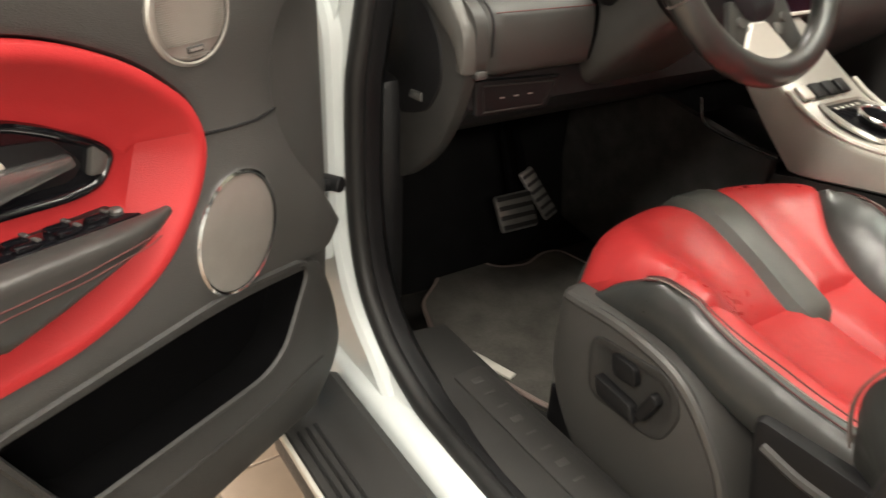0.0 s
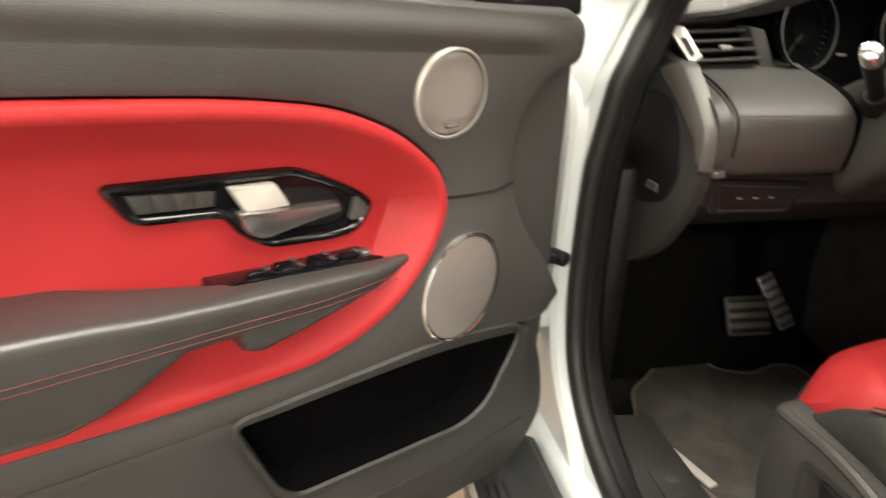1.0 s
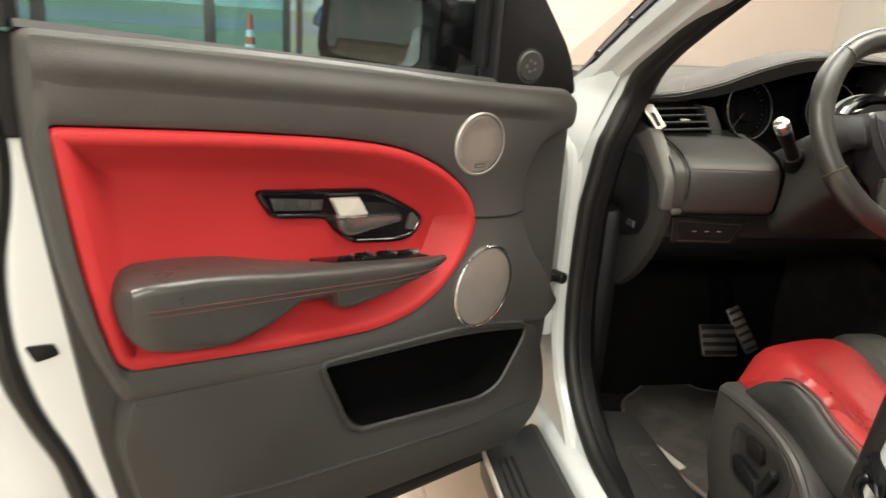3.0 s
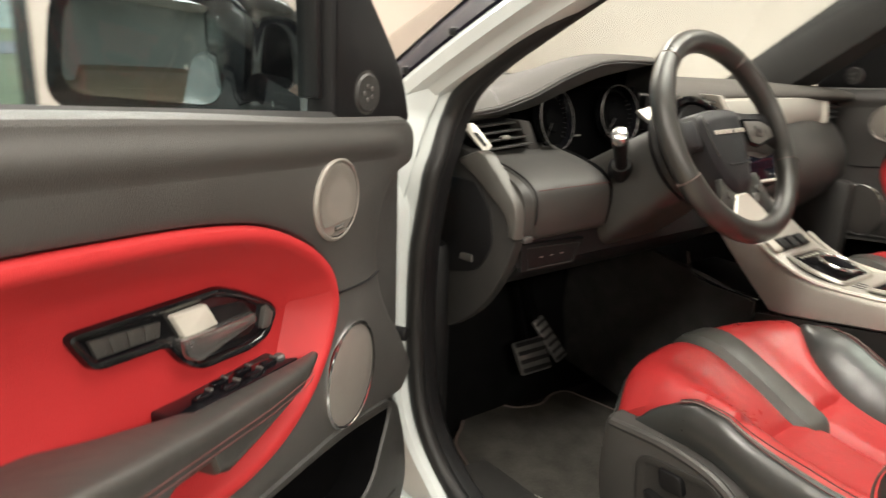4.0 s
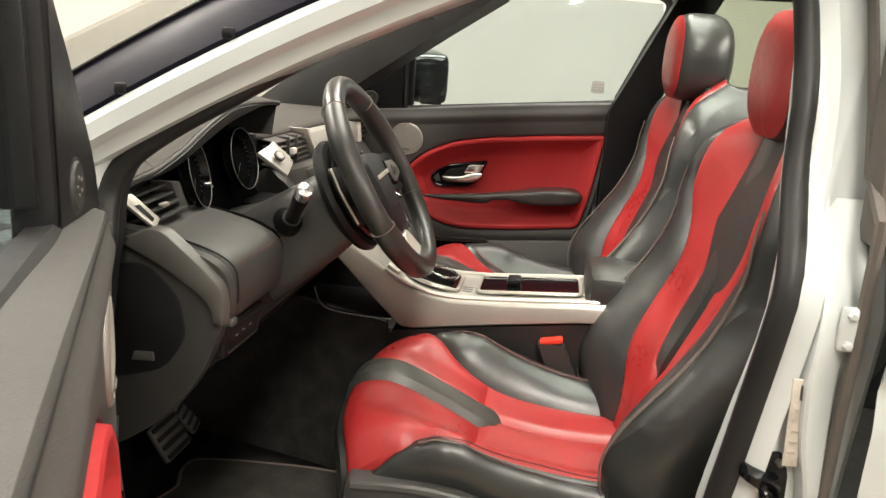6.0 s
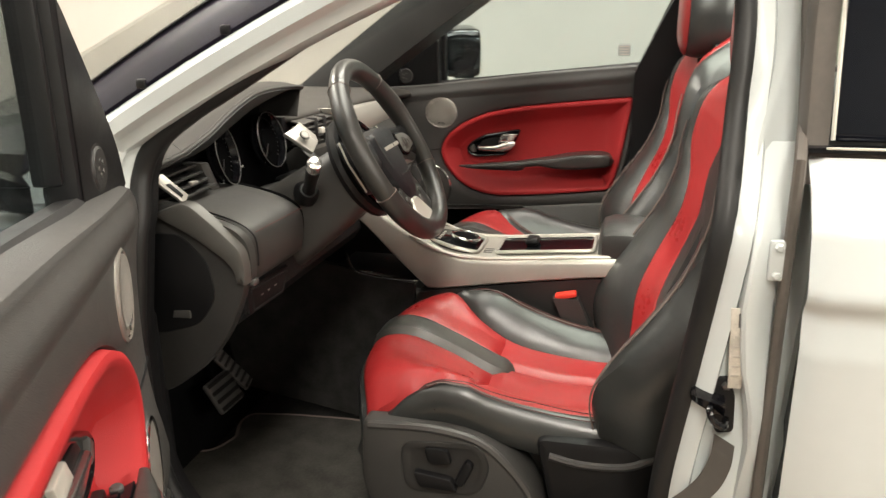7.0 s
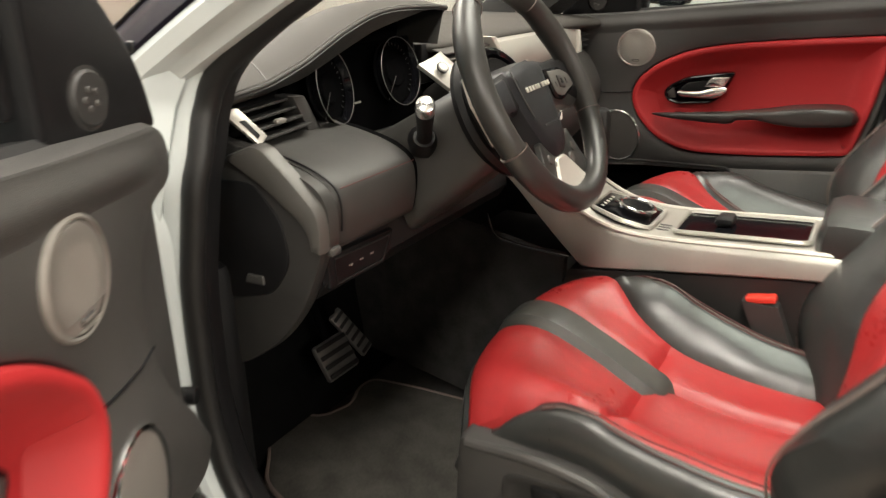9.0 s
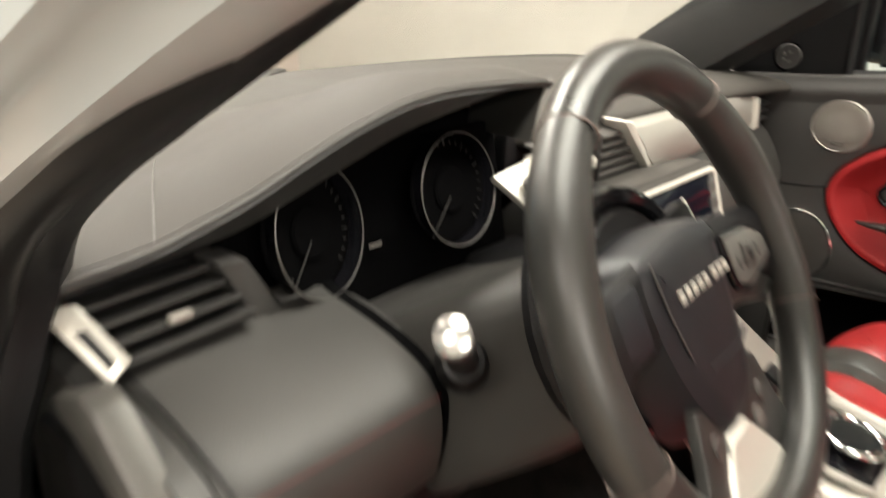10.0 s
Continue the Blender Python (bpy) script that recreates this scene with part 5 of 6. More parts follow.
LIP = table([(-0.705, 1.172), (-0.65, 1.178), (-0.606, 1.184), (-0.569, 1.194), (-0.529, 1.206), (-0.487, 1.223), (-0.442, 1.240), (-0.383, 1.257), (-0.342, 1.263), (-0.287, 1.265), (-0.187, 1.262), (-0.155, 1.258)])


def hood(u, v):
    x = -0.705 + 0.55 * u
    z0 = LIP(x)
    y0 = -0.022 + 0.02 * (1 - u) ** 2
    y = y0 + 0.42 * v
    z = z0 + (1.192 - z0) * ease(0.1, 1.0, v) + 0.010 * math.sin(min(1, v * 3) * math.pi)
    return Vector((x + 0.02 * v * u, y, z))


# Brow is darker than the hood's leather, standing for shade under the lip.
part("hood_brow", grid(lambda u, v: hood(u, 0) + Vector((0, 0.001 + 0.014 * v, -0.003 - 0.028 * v * math.sin(math.pi * min(1, max(0.02, u * 1.2 - 0.1))))), steps(0, 1, 26), steps(0, 1, 4), 0.004), HARD, dash, m=ONE)
hd = part("dial_hood", grid(hood, steps(0, 1, 44), [0, 0.004, 0.01, 0.03, 0.06, 0.1, 0.16, 0.24, 0.34, 0.46, 0.6, 0.8, 1.0]), DASHTOP, dash, "stitched leather hood over the dials", m=ONE)
part("hood_lip", tube([hood(u, 0) + Vector((0, 0.001, -0.0015)) for u in steps(0, 1, 40)], 0.0028, 8), DASHLEATHER, hd, m=ONE)
part("hood_stitch", tube([hood(u, 0.014) + Vector((0, 0, 0.0006)) for u in steps(0.06, 1, 30)], 0.0006, 5), VENTGREY, hd, m=ONE)
part("hood_inside", grid(lambda u, v: hood(u, 0) + Vector((0.012 * v * (1 if u > 0.5 else -1), 0.012 + 0.09 * v, -0.006 - 0.008 * v)), steps(0, 1, 26), steps(0, 1, 4)), BLACKSHADE, hd, m=ONE)
part("hood_end", loft([[(-0.155 + dx, -0.022 + dy, 1.260 + dz) for dx, dy, dz in ((0, 0, 0.002), (-0.008, 0.004, -0.006), (-0.022, 0.008, -0.065), (-0.012, 0.03, -0.066))], [(-0.145 + dx, 0.12 + dy, 1.246 + dz) for dx, dy, dz in ((0, 0, 0.0), (-0.012, 0, -0.004), (-0.022, 0, -0.05), (-0.005, 0.0, -0.05))]]), DASHLEATHER, hd, m=ONE)
part("hood_seam", tube([hood(0.18 + 0.40 * v, v) + Vector((0, 0, 0.0004)) for v in steps(0.01, 0.36, 14)], 0.0006, 5), VENTGREY, hd, m=ONE)

part("demister_slot", rbox((-0.115, 0.545, 1.1985), (0.16, 0.020, 0.006), 0.002, (0, 0, 36)), BLACK, dash, m=ONE)

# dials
cl = part("dial_panel", rbox((-0.34, 0.046, 1.125), (0.37, 0.02, 0.165), 0.005, (-12, 0, 0)), BLACKSHADE, dash, "dark instrument cluster with two ringed dials", m=ONE)
for cx, cz, side in ((-0.456, 1.154, 0.23), (-0.274, 1.156, 0.02)):
    r = 0.0575
    ax = Vector((side, -1, 0.22)).normalized()
    dm = Matrix.Translation((cx, 0.012, cz)) @ ax.to_track_quat("Z", "Y").to_matrix().to_4x4()
    ring = [dm @ Vector((r * math.cos(t), r * math.sin(t), 0.012)) for t in steps(0, 2 * math.pi, 48)[:-1]]
    dial = part("dial", disc((0, 0, -0.004), r - 0.004, 0.004, (0, 0, 1), 40), BLACKSHADE, cl, "black dial", m=dm)
    cone = [[(q * math.cos(t), q * math.sin(t), z) for t in steps(0, 2 * math.pi, 48)[:-1]] for q, z in ((r, 0.012), (r * 0.93, -0.002))]
    part("dial_cone", loft(cone, True, False), GLOSS, cl, m=dm)
    part("dial_ring", tube(ring, 0.0008, 6, True), PEDAL, cl, "thin bright dial ring", m=ONE)
    for k in range(25):
        t = radians(225 - k * 270 / 24)
        L = 0.007 if k % 3 == 0 else 0.004
        part("tick_mark", rbox(((r * 0.84) * math.cos(t), (r * 0.84) * math.sin(t), -0.0025), (L, 0.0010, 0.001), 0, (0, 0, math.degrees(t))), HARD, cl, m=dm)
    part("dial_centre", disc((0, 0, 0.001), r * 0.42, 0.004, (0, 0, 1), 32), BLACKSHADE, cl, m=dm)
    part("needle", rbox((-0.024, -0.024, 0.0035), (0.05, 0.0016, 0.001), 0.0004, (0, 0, 45)), HARD, cl, m=dm)
for x, z, w in ((-0.372, 1.118, 0.016),):
    part("display_bar", rbox((x, 0.022, z), (w, 0.002, 0.003), 0.0004), MESH, cl, m=ONE)
part("cluster_shelf", grid(lambda u, v: Vector((-0.50 + 0.36 * u, 0.045 - 0.15 * v, 1.048 + 0.036 * ease(0, 1, v) - 0.02 * ease(0.7, 1, v) + 0.012 * math.sin(u * math.pi))), steps(0, 1, 12), steps(0, 1, 8), 0.01), DASHLEATHER, dash, m=ONE)

part("cavity_lining", grid(lambda u, v: Vector((hood(u, 0.26).x, 0.085, hood(u, 0.26).z - 0.006 - 0.19 * v)), steps(0.30, 1.0, 12), steps(0, 1, 3), 0.004), BLACKSHADE, dash, m=ONE)
# outer vent
vent = part("side_vent", rbox((-0.602, 0.055, 1.128), (0.14, 0.02, 0.07), 0.004), BLACK, dash, "black air vent with silver end trim", m=ONE)
for k in range(4):
    rows = [(-0.658 + 0.006 * k, 1.147 - k * 0.0115), (-0.558 + 0.0075 * k, 1.152 - k * 0.0125)]
    part("vent_slat", rbox(((rows[0][0] + rows[1][0]) / 2, 0.018 - 0.008 * k, (rows[0][1] + rows[1][1]) / 2), (rows[1][0] - rows[0][0], 0.030, 0.0040), 0.0012, (-8, -3, 0)), HARD, vent, m=ONE)
part("vent_tab", rbox((-0.595, -0.012, 1.131), (0.020, 0.010, 0.007), 0.003), MESH, vent, m=ONE)
part("vent_bezel", plate([(-0.681, 0.010, 1.158), (-0.660, -0.002, 1.159), (-0.641, -0.032, 1.122), (-0.658, -0.035, 1.111)], -0.008, 0.002), ALU, vent, "silver vent end trim", m=ONE)
part("bezel_slot", plate([(-0.667, -0.009, 1.143), (-0.660, -0.013, 1.144), (-0.651, -0.029, 1.124), (-0.657, -0.030, 1.120)], -0.002, 0.0008), BLACK, vent, m=ONE)
part("vent_post", prism(rounded([(-0.558, 1.158), (-0.533, 1.156), (-0.500, 1.102), (-0.527, 1.100)], 0.003), 0.03, -0.006, 0.003), GREYTRIM, vent, m=ONE)

# knee panel and end cap
kp = spline([(0.03, 1.102), (-0.02, 1.100), (-0.075, 1.090), (-0.118, 1.076), (-0.141, 1.058), (-0.146, 1.03), (-0.143, 1.0), (-0.133, 0.979), (-0.09, 0.972), (0.03, 0.98)], 4)
kn = part("knee_panel", across([(p.x, p.y) for p in kp], [-0.642, -0.638, -0.62, -0.56, -0.51, -0.48, -0.460, -0.454, -0.451], lambda x, i: (0.010 * ease(-0.63, -0.645, x) + 0.010 * ease(-0.462, -0.451, x), 0.0)), DASHLEATHER, dash, "leather-wrapped knee panel with stitching", m=ONE)
part("stitching", tube([(x, -0.1440, 1.0640 - 0.006 * (x + 0.64)) for x in steps(-0.635, -0.462, 12)], 0.0008, 5), STITCH, kn, "dark red stitching", m=ONE)
# Not thread: the fold seam's dark crease, put in as a black rod.
part("stitching", tube([(-0.638, p.x - 0.0003, p.y + 0.0004) for p in kp[2:24]], 0.0016, 6), BLACK, kn, m=ONE)
# Near-black strip in the open gap by the column, standing for its shade.
part("gap_shade", across([(p.x + 0.006, p.y) for p in kp], [-0.4515, -0.440]), BLACKSHADE, dash, m=ONE)
KNEETOP = table([(-0.118, 1.074), (-0.075, 1.089), (-0.02, 1.099), (0.03, 1.101), (0.06, 1.101)])
RIGHTEND = table([(-0.105, -0.446), (-0.06, -0.430), (-0.02, -0.412), (0.02, -0.400), (0.04, -0.396)])


def saddle(u, v):
    """Leather that falls from the knee panel's top towards the column and the foot of the dials."""
    y = 0.030 - 0.130 * v
    x = -0.455 + (RIGHTEND(y) + 0.455) * u
    return Vector((x, y, KNEETOP(y) - 0.001 - 0.030 * ease(0.0, 0.075, x + 0.455)))


part("cowl_saddle", grid(saddle, steps(0, 1, 14), steps(0, 1, 14), 0.004), DASHLEATHER, dash, "charcoal leather between knee panel and column", m=ONE)
kw = spline([(0.03, 1.098), (-0.02, 1.096), (-0.075, 1.087), (-0.118, 1.073), (-0.140, 1.052), (-0.146, 1.02), (-0.140, 0.985), (-0.10, 0.965), (0.03, 0.965)], 4)
part("panel_edge", across([(p.x, p.y) for p in kw], [-0.664, -0.66, -0.645]), DASHLEATHER, dash, m=ONE)
cap = rounded([(0.09, 1.13), (0.0, 1.112), (-0.058, 1.110), (-0.102, 1.074), (-0.138, 1.040), (-0.138, 0.98), (-0.105, 0.90), (-0.05, 0.83), (0.035, 0.77), (0.10, 0.765)], [0.01, 0.03, 0.03, 0.04, 0.02, 0.02, 0.05, 0.06, 0.04, 0.01], 5)
ec = part("end_cap", prism(cap, -0.655, -0.674, 0.006), HARD, dash, "dark plastic dashboard end cover", m=YZ)
trimb = rounded([(0.010, 1.098), (-0.040, 1.118), (-0.058, 1.115), (-0.104, 1.078), (-0.141, 1.044), (-0.146, 1.012), (-0.143, 0.985), (-0.126, 0.988), (-0.124, 1.008), (-0.110, 1.026), (-0.052, 1.064), (0.004, 1.090)], [0.004, 0.006, 0.01, 0.02, 0.012, 0.02, 0.004, 0.004, 0.01, 0.012, 0.02, 0.004], 4)
part("end_trim", prism(trimb, -0.66, -0.684, 0.007), CAPTRIM, ec, "pewter grey trim round the dashboard end", m=YZ)
part("end_recess", prism(rounded([(0.06, 1.06), (-0.03, 1.065), (-0.075, 1.02), (-0.085, 0.96), (-0.05, 0.91), (0.03, 0.885), (0.07, 0.90)], 0.02, 4), -0.67, -0.677, 0.002), BLACK, ec, m=YZ)
part("end_clip", prism(rounded([(-0.035, 0.934), (-0.005, 0.932), (0.0, 0.918), (-0.036, 0.92)], 0.003), -0.67, -0.680, 0.002), GREYTRIM, ec, m=YZ)
part("trim_tip", rbox((-0.653, -0.139, 0.984), (0.02, 0.018, 0.012), 0.004), GREYTRIM, ec, m=ONE)

# switch panel and lower cover under the wheel
sp_ = part("light_switch_panel", prism(rounded([(-0.648, 0.970), (-0.49, 0.962), (-0.515, 0.915), (-0.645, 0.918)], 0.006), -0.06, -0.125, 0.004), BLACK, dash, "black lighting switch panel", m=ONE)
part("switch_frame", tube([(x, -0.126, z) for x, z in ((-0.635, 0.962), (-0.505, 0.955), (-0.525, 0.922), (-0.63, 0.924))], 0.0012, 6, True), HARD, sp_, m=ONE)
for x in (-0.60, -0.575, -0.55):
    part("switch_symbol", rbox((x, -0.1262, 0.942), (0.008, 0.001, 0.002), 0), MESH, sp_, m=ONE)
part("lower_cover", across([(-0.115, 0.972), (-0.122, 0.93), (-0.105, 0.905), (-0.02, 0.86), (0.12, 0.80), (0.15, 0.85), (0.05, 0.97)], steps(-0.655, -0.10, 8)), BLACK, dash, "black lower dashboard cover", m=ONE)

# centre: vents, band of aluminium, screen
SLANT = table([(1.100, 0.130), (1.127, 0.112), (1.190, 0.036), (1.200, 0.024)])
cv = part("centre_vent", rbox((-0.015, 0.05, 1.152), (0.26, 0.02, 0.075), 0.004), BLACK, dash, "black centre air vent with silver trim", m=ONE)
for k in range(5):
    z = 1.124 + k * 0.0125
    right = SLANT(z) - 0.004
    part("vent_slat", rbox(((right - 0.13) / 2, 0.012, z), (right + 0.13, 0.03, 0.004), 0.001, (12, 0, 0)), VENTGREY, cv, m=ONE)
for x in (-0.06, -0.01):
    part("vent_fin", rbox((x, 0.006, 1.149), (0.003, 0.03, 0.06), 0.001), HARD, cv, m=ONE)
part("vent_tab", rbox((-0.035, -0.008, 1.147), (0.02, 0.012, 0.014), 0.003), SILVER, cv, m=ONE)
bz = part("vent_bezel", plate([(-0.232, -0.008, 1.166), (-0.190, -0.014, 1.176), (-0.172, -0.058, 1.142), (-0.207, -0.060, 1.122)], -0.010, 0.002), ALU, cv, "silver vent end trim with an oval button", m=ONE)
part("bezel_fold", plate([(-0.189, -0.014, 1.176), (-0.160, -0.010, 1.182), (-0.142, -0.040, 1.150), (-0.171, -0.058, 1.142)], -0.010, 0.002), ALU, bz, m=ONE)
nb = (Vector((-0.172, -0.058, 1.142)) - Vector((-0.232, -0.008, 1.166))).cross(Vector((-0.207, -0.060, 1.122)) - Vector((-0.190, -0.014, 1.176))).normalized()
nb = nb if nb.y < 0 else -nb
cb = Vector((-0.201, -0.034, 1.152))
part("oval_button", disc(cb + nb * 0.0125, 0.0115, 0.004, nb, 24, 0.001), VENTGREY, bz, m=ONE)
part("oval_print", disc(cb + nb * 0.0135, 0.0085, 0.002, nb, 18, 0.0005), MESH, bz, m=ONE)
part("vent_bezel", prism(rounded([(SLANT(1.19), 1.190), (SLANT(1.19) + 0.024, 1.188), (SLANT(1.108) + 0.020, 1.108), (SLANT(1.108), 1.110)], 0.003), 0.03, -0.014, 0.003), SILVER, cv, m=ONE)
band_prof = [(0.03, 1.178), (-0.004, 1.174), (-0.012, 1.160), (-0.016, 1.12), (-0.010, 1.108), (0.03, 1.105)]
part("dash_band", loft([[(x + (SLANT(z) - 0.06) * (0.60 - x) / 0.53, y + 0.03 * ((x - 0.08) / 0.5) ** 2, z - 0.006 * (x / 0.6) ** 2) for y, z in band_prof] for x in steps(0.07, 0.60, 9)]), ALU, dash, "satin aluminium dashboard band", m=ONE)
fv = part("far_vent", rbox((0.645, 0.05, 1.135), (0.085, 0.02, 0.06), 0.004), BLACK, dash, m=ONE)
part("vent_bezel", prism(rounded([(0.60, 1.158), (0.612, 1.160), (0.632, 1.10), (0.610, 1.098)], 0.003), 0.05, 0.012, 0.003), SILVER, fv, m=ONE)
for k in range(3):
    part("vent_slat", rbox((0.65, 0.03, 1.115 + k * 0.015), (0.07, 0.03, 0.003), 0.001, (12, 0, 0)), HARD, fv, m=ONE)
scr = part("screen_panel", rbox((0.0, 0.0, 0.0), (0.29, 0.03, 0.135), 0.010), DASHTOP, dash, "glossy screen in a silver frame", m=pose(0.050, -0.085, 1.058, -18))
part("screen_frame", tube([Vector((p[0], -0.016, p[1])) for p in rounded([(-0.130, -0.058), (0.130, -0.058), (0.130, 0.058), (-0.130, 0.058)], 0.012, 4)], 0.0035, 6, True), SILVER, scr, m=pose(0.050, -0.085, 1.058, -18))
part("screen_glass", rbox((0, -0.0155, 0.0), (0.256, 0.002, 0.112), 0.001), PRIVACY, scr, m=pose(0.050, -0.085, 1.058, -18))
part("stack_housing", rbox((0.050, -0.035, 1.045), (0.29, 0.13, 0.15), 0.025, (-18, 0, 0)), DASHTOP, dash, m=ONE)
for q in (-0.115, 0.115):
    for k in range(4):
        part("screen_button", rbox((q, -0.0165, 0.036 - 0.024 * k), (0.022, 0.003, 0.014), 0.001), VENTGREY, scr, m=pose(0.050, -0.085, 1.058, -18))
part("passenger_face", across([(p.x, p.y) for p in spline([(0.04, 1.105), (-0.012, 1.10), (-0.05, 1.06), (-0.075, 1.0), (-0.06, 0.93), (0.0, 0.87), (0.10, 0.82), (0.2, 0.9)], 4)], steps(-0.13, 0.70, 10), lambda x, i: (0.05 * ease(0.45, 0.70, x), 0)), DASHLEATHER, dash, "charcoal leather passenger dashboard", m=ONE)
part("stack_block", rbox((-0.18, -0.01, 1.02), (0.12, 0.10, 0.10), 0.02), BLACK, dash, m=ONE)

# ---- steering wheel and column ----
tw_, yw_ = radians(29), radians(3)
ux = Vector((math.cos(yw_), math.sin(yw_), 0))
uy = Vector((-math.sin(yw_) * math.sin(tw_), math.cos(yw_) * math.sin(tw_), math.cos(tw_)))
un = ux.cross(uy)
WM = Matrix.Translation((-0.336, -0.282, 1.156)) @ Matrix((ux, uy, un)).transposed().to_4x4()
wheel = thing("steering_wheel", "black leather steering wheel with silver lower spokes", "steering wheel", (-0.336, -0.282, 1.0))
PADGREY = mat("grey_rubber_pad", (0.11, 0.107, 0.098), 0.42, var=0.15, vscale=60)
SMOOTHLEATHER = mat("polished_black_leather", (0.022, 0.022, 0.0205), 0.34, spec=0.85, var=0.15, vscale=14, bump=0.03, bscale=800, cells=True, spread=0.07)
PERF = mat("perforated_black_leather", (0.028, 0.0275, 0.025), 0.42, spec=0.7, var=0.2, vscale=14, bump=0.06, bscale=900, cells=True)


def rim_arc(a0, a1, n=20):
    pts, rad = [], []
    for a in steps(a0, a1, n):
        t = radians(a)
        pts.append(WM @ Vector((0.170 * math.cos(t), 0.170 * math.sin(t), 0.0)))
        rad.append(0.0180 + 0.0020 * math.exp(-((a % 360 - 150) / 14) ** 2) + 0.0020 * math.exp(-((a % 360 - 30) / 14) ** 2))
    return tube(pts, rad, 14, flat=1.12)


for a0, a1, mtl, nm in ((52, 128, SMOOTHLEATHER, "rim_top"), (128.6, 201, PERF, "rim_grip"), (201.6, 338.4, SMOOTHLEATHER, "rim_bottom"), (339, 411.4, PERF, "rim_grip")):
    part(nm, rim_arc(a0, a1, 26), mtl, wheel, "", m=ONE)
for a in (52, 128.3, 201.3, 338.7):
    t = radians(a)
    c = Vector((0.170 * math.cos(t), 0.170 * math.sin(t), 0))
    part("rim_seam", tube([WM @ (c + Vector((math.cos(t) * 0.0186 * math.cos(q), math.sin(t) * 0.0186 * math.cos(q), 0.0208 * math.sin(q)))) for q in steps(0, 2 * math.pi, 16)[:-1]], 0.0008, 5, True), GREYSTITCH, wheel, m=ONE)
hub = rounded([(-0.074, 0.044), (0.0, 0.054), (0.064, 0.046), (0.060, 0.0), (0.051, -0.045), (0.042, -0.078), (0.018, -0.101), (-0.030, -0.103), (-0.052, -0.078), (-0.068, -0.045), (-0.078, 0.0)], [0.02, 0.08, 0.016, 0.04, 0.04, 0.025, 0.015, 0.015, 0.025, 0.04, 0.04], 5)
XYN = Matrix(((1, 0, 0, 0), (0, 0, 1, 0), (0, 1, 0, 0), (0, 0, 0, 1)))
hb = part("hub", dish(hub, [(-0.004, -0.050), (0.0, -0.018), (0.004, -0.006), (0.012, -0.001), (0.024, 0.001)]), HUBPLASTIC, wheel, "charcoal airbag cover", m=WM @ XYN)
part("hub_crease", tube([WM @ Vector((x, y, 0.0012)) for x, y in ((-0.064, 0.037), (-0.061, 0.0), (-0.053, -0.034))], 0.0010, 6), GREYTRIM, hb, m=ONE)
part("hub_fold", tube([WM @ Vector((x, y, 0.0008)) for x, y in ((-0.031, -0.050), (0.005, -0.0515), (0.030, -0.050), (0.043, -0.044))], 0.0016, 6), HUBPLASTIC, hb, m=ONE)
for i in range(8):
    part("lettering_bar", rbox((-0.039 + i * 0.0112 + (0.005 if i > 4 else 0), 0.006, 0.0022), (0.0072, 0.0075, 0.002), 0.0006), SILVER, hb, "", m=WM)
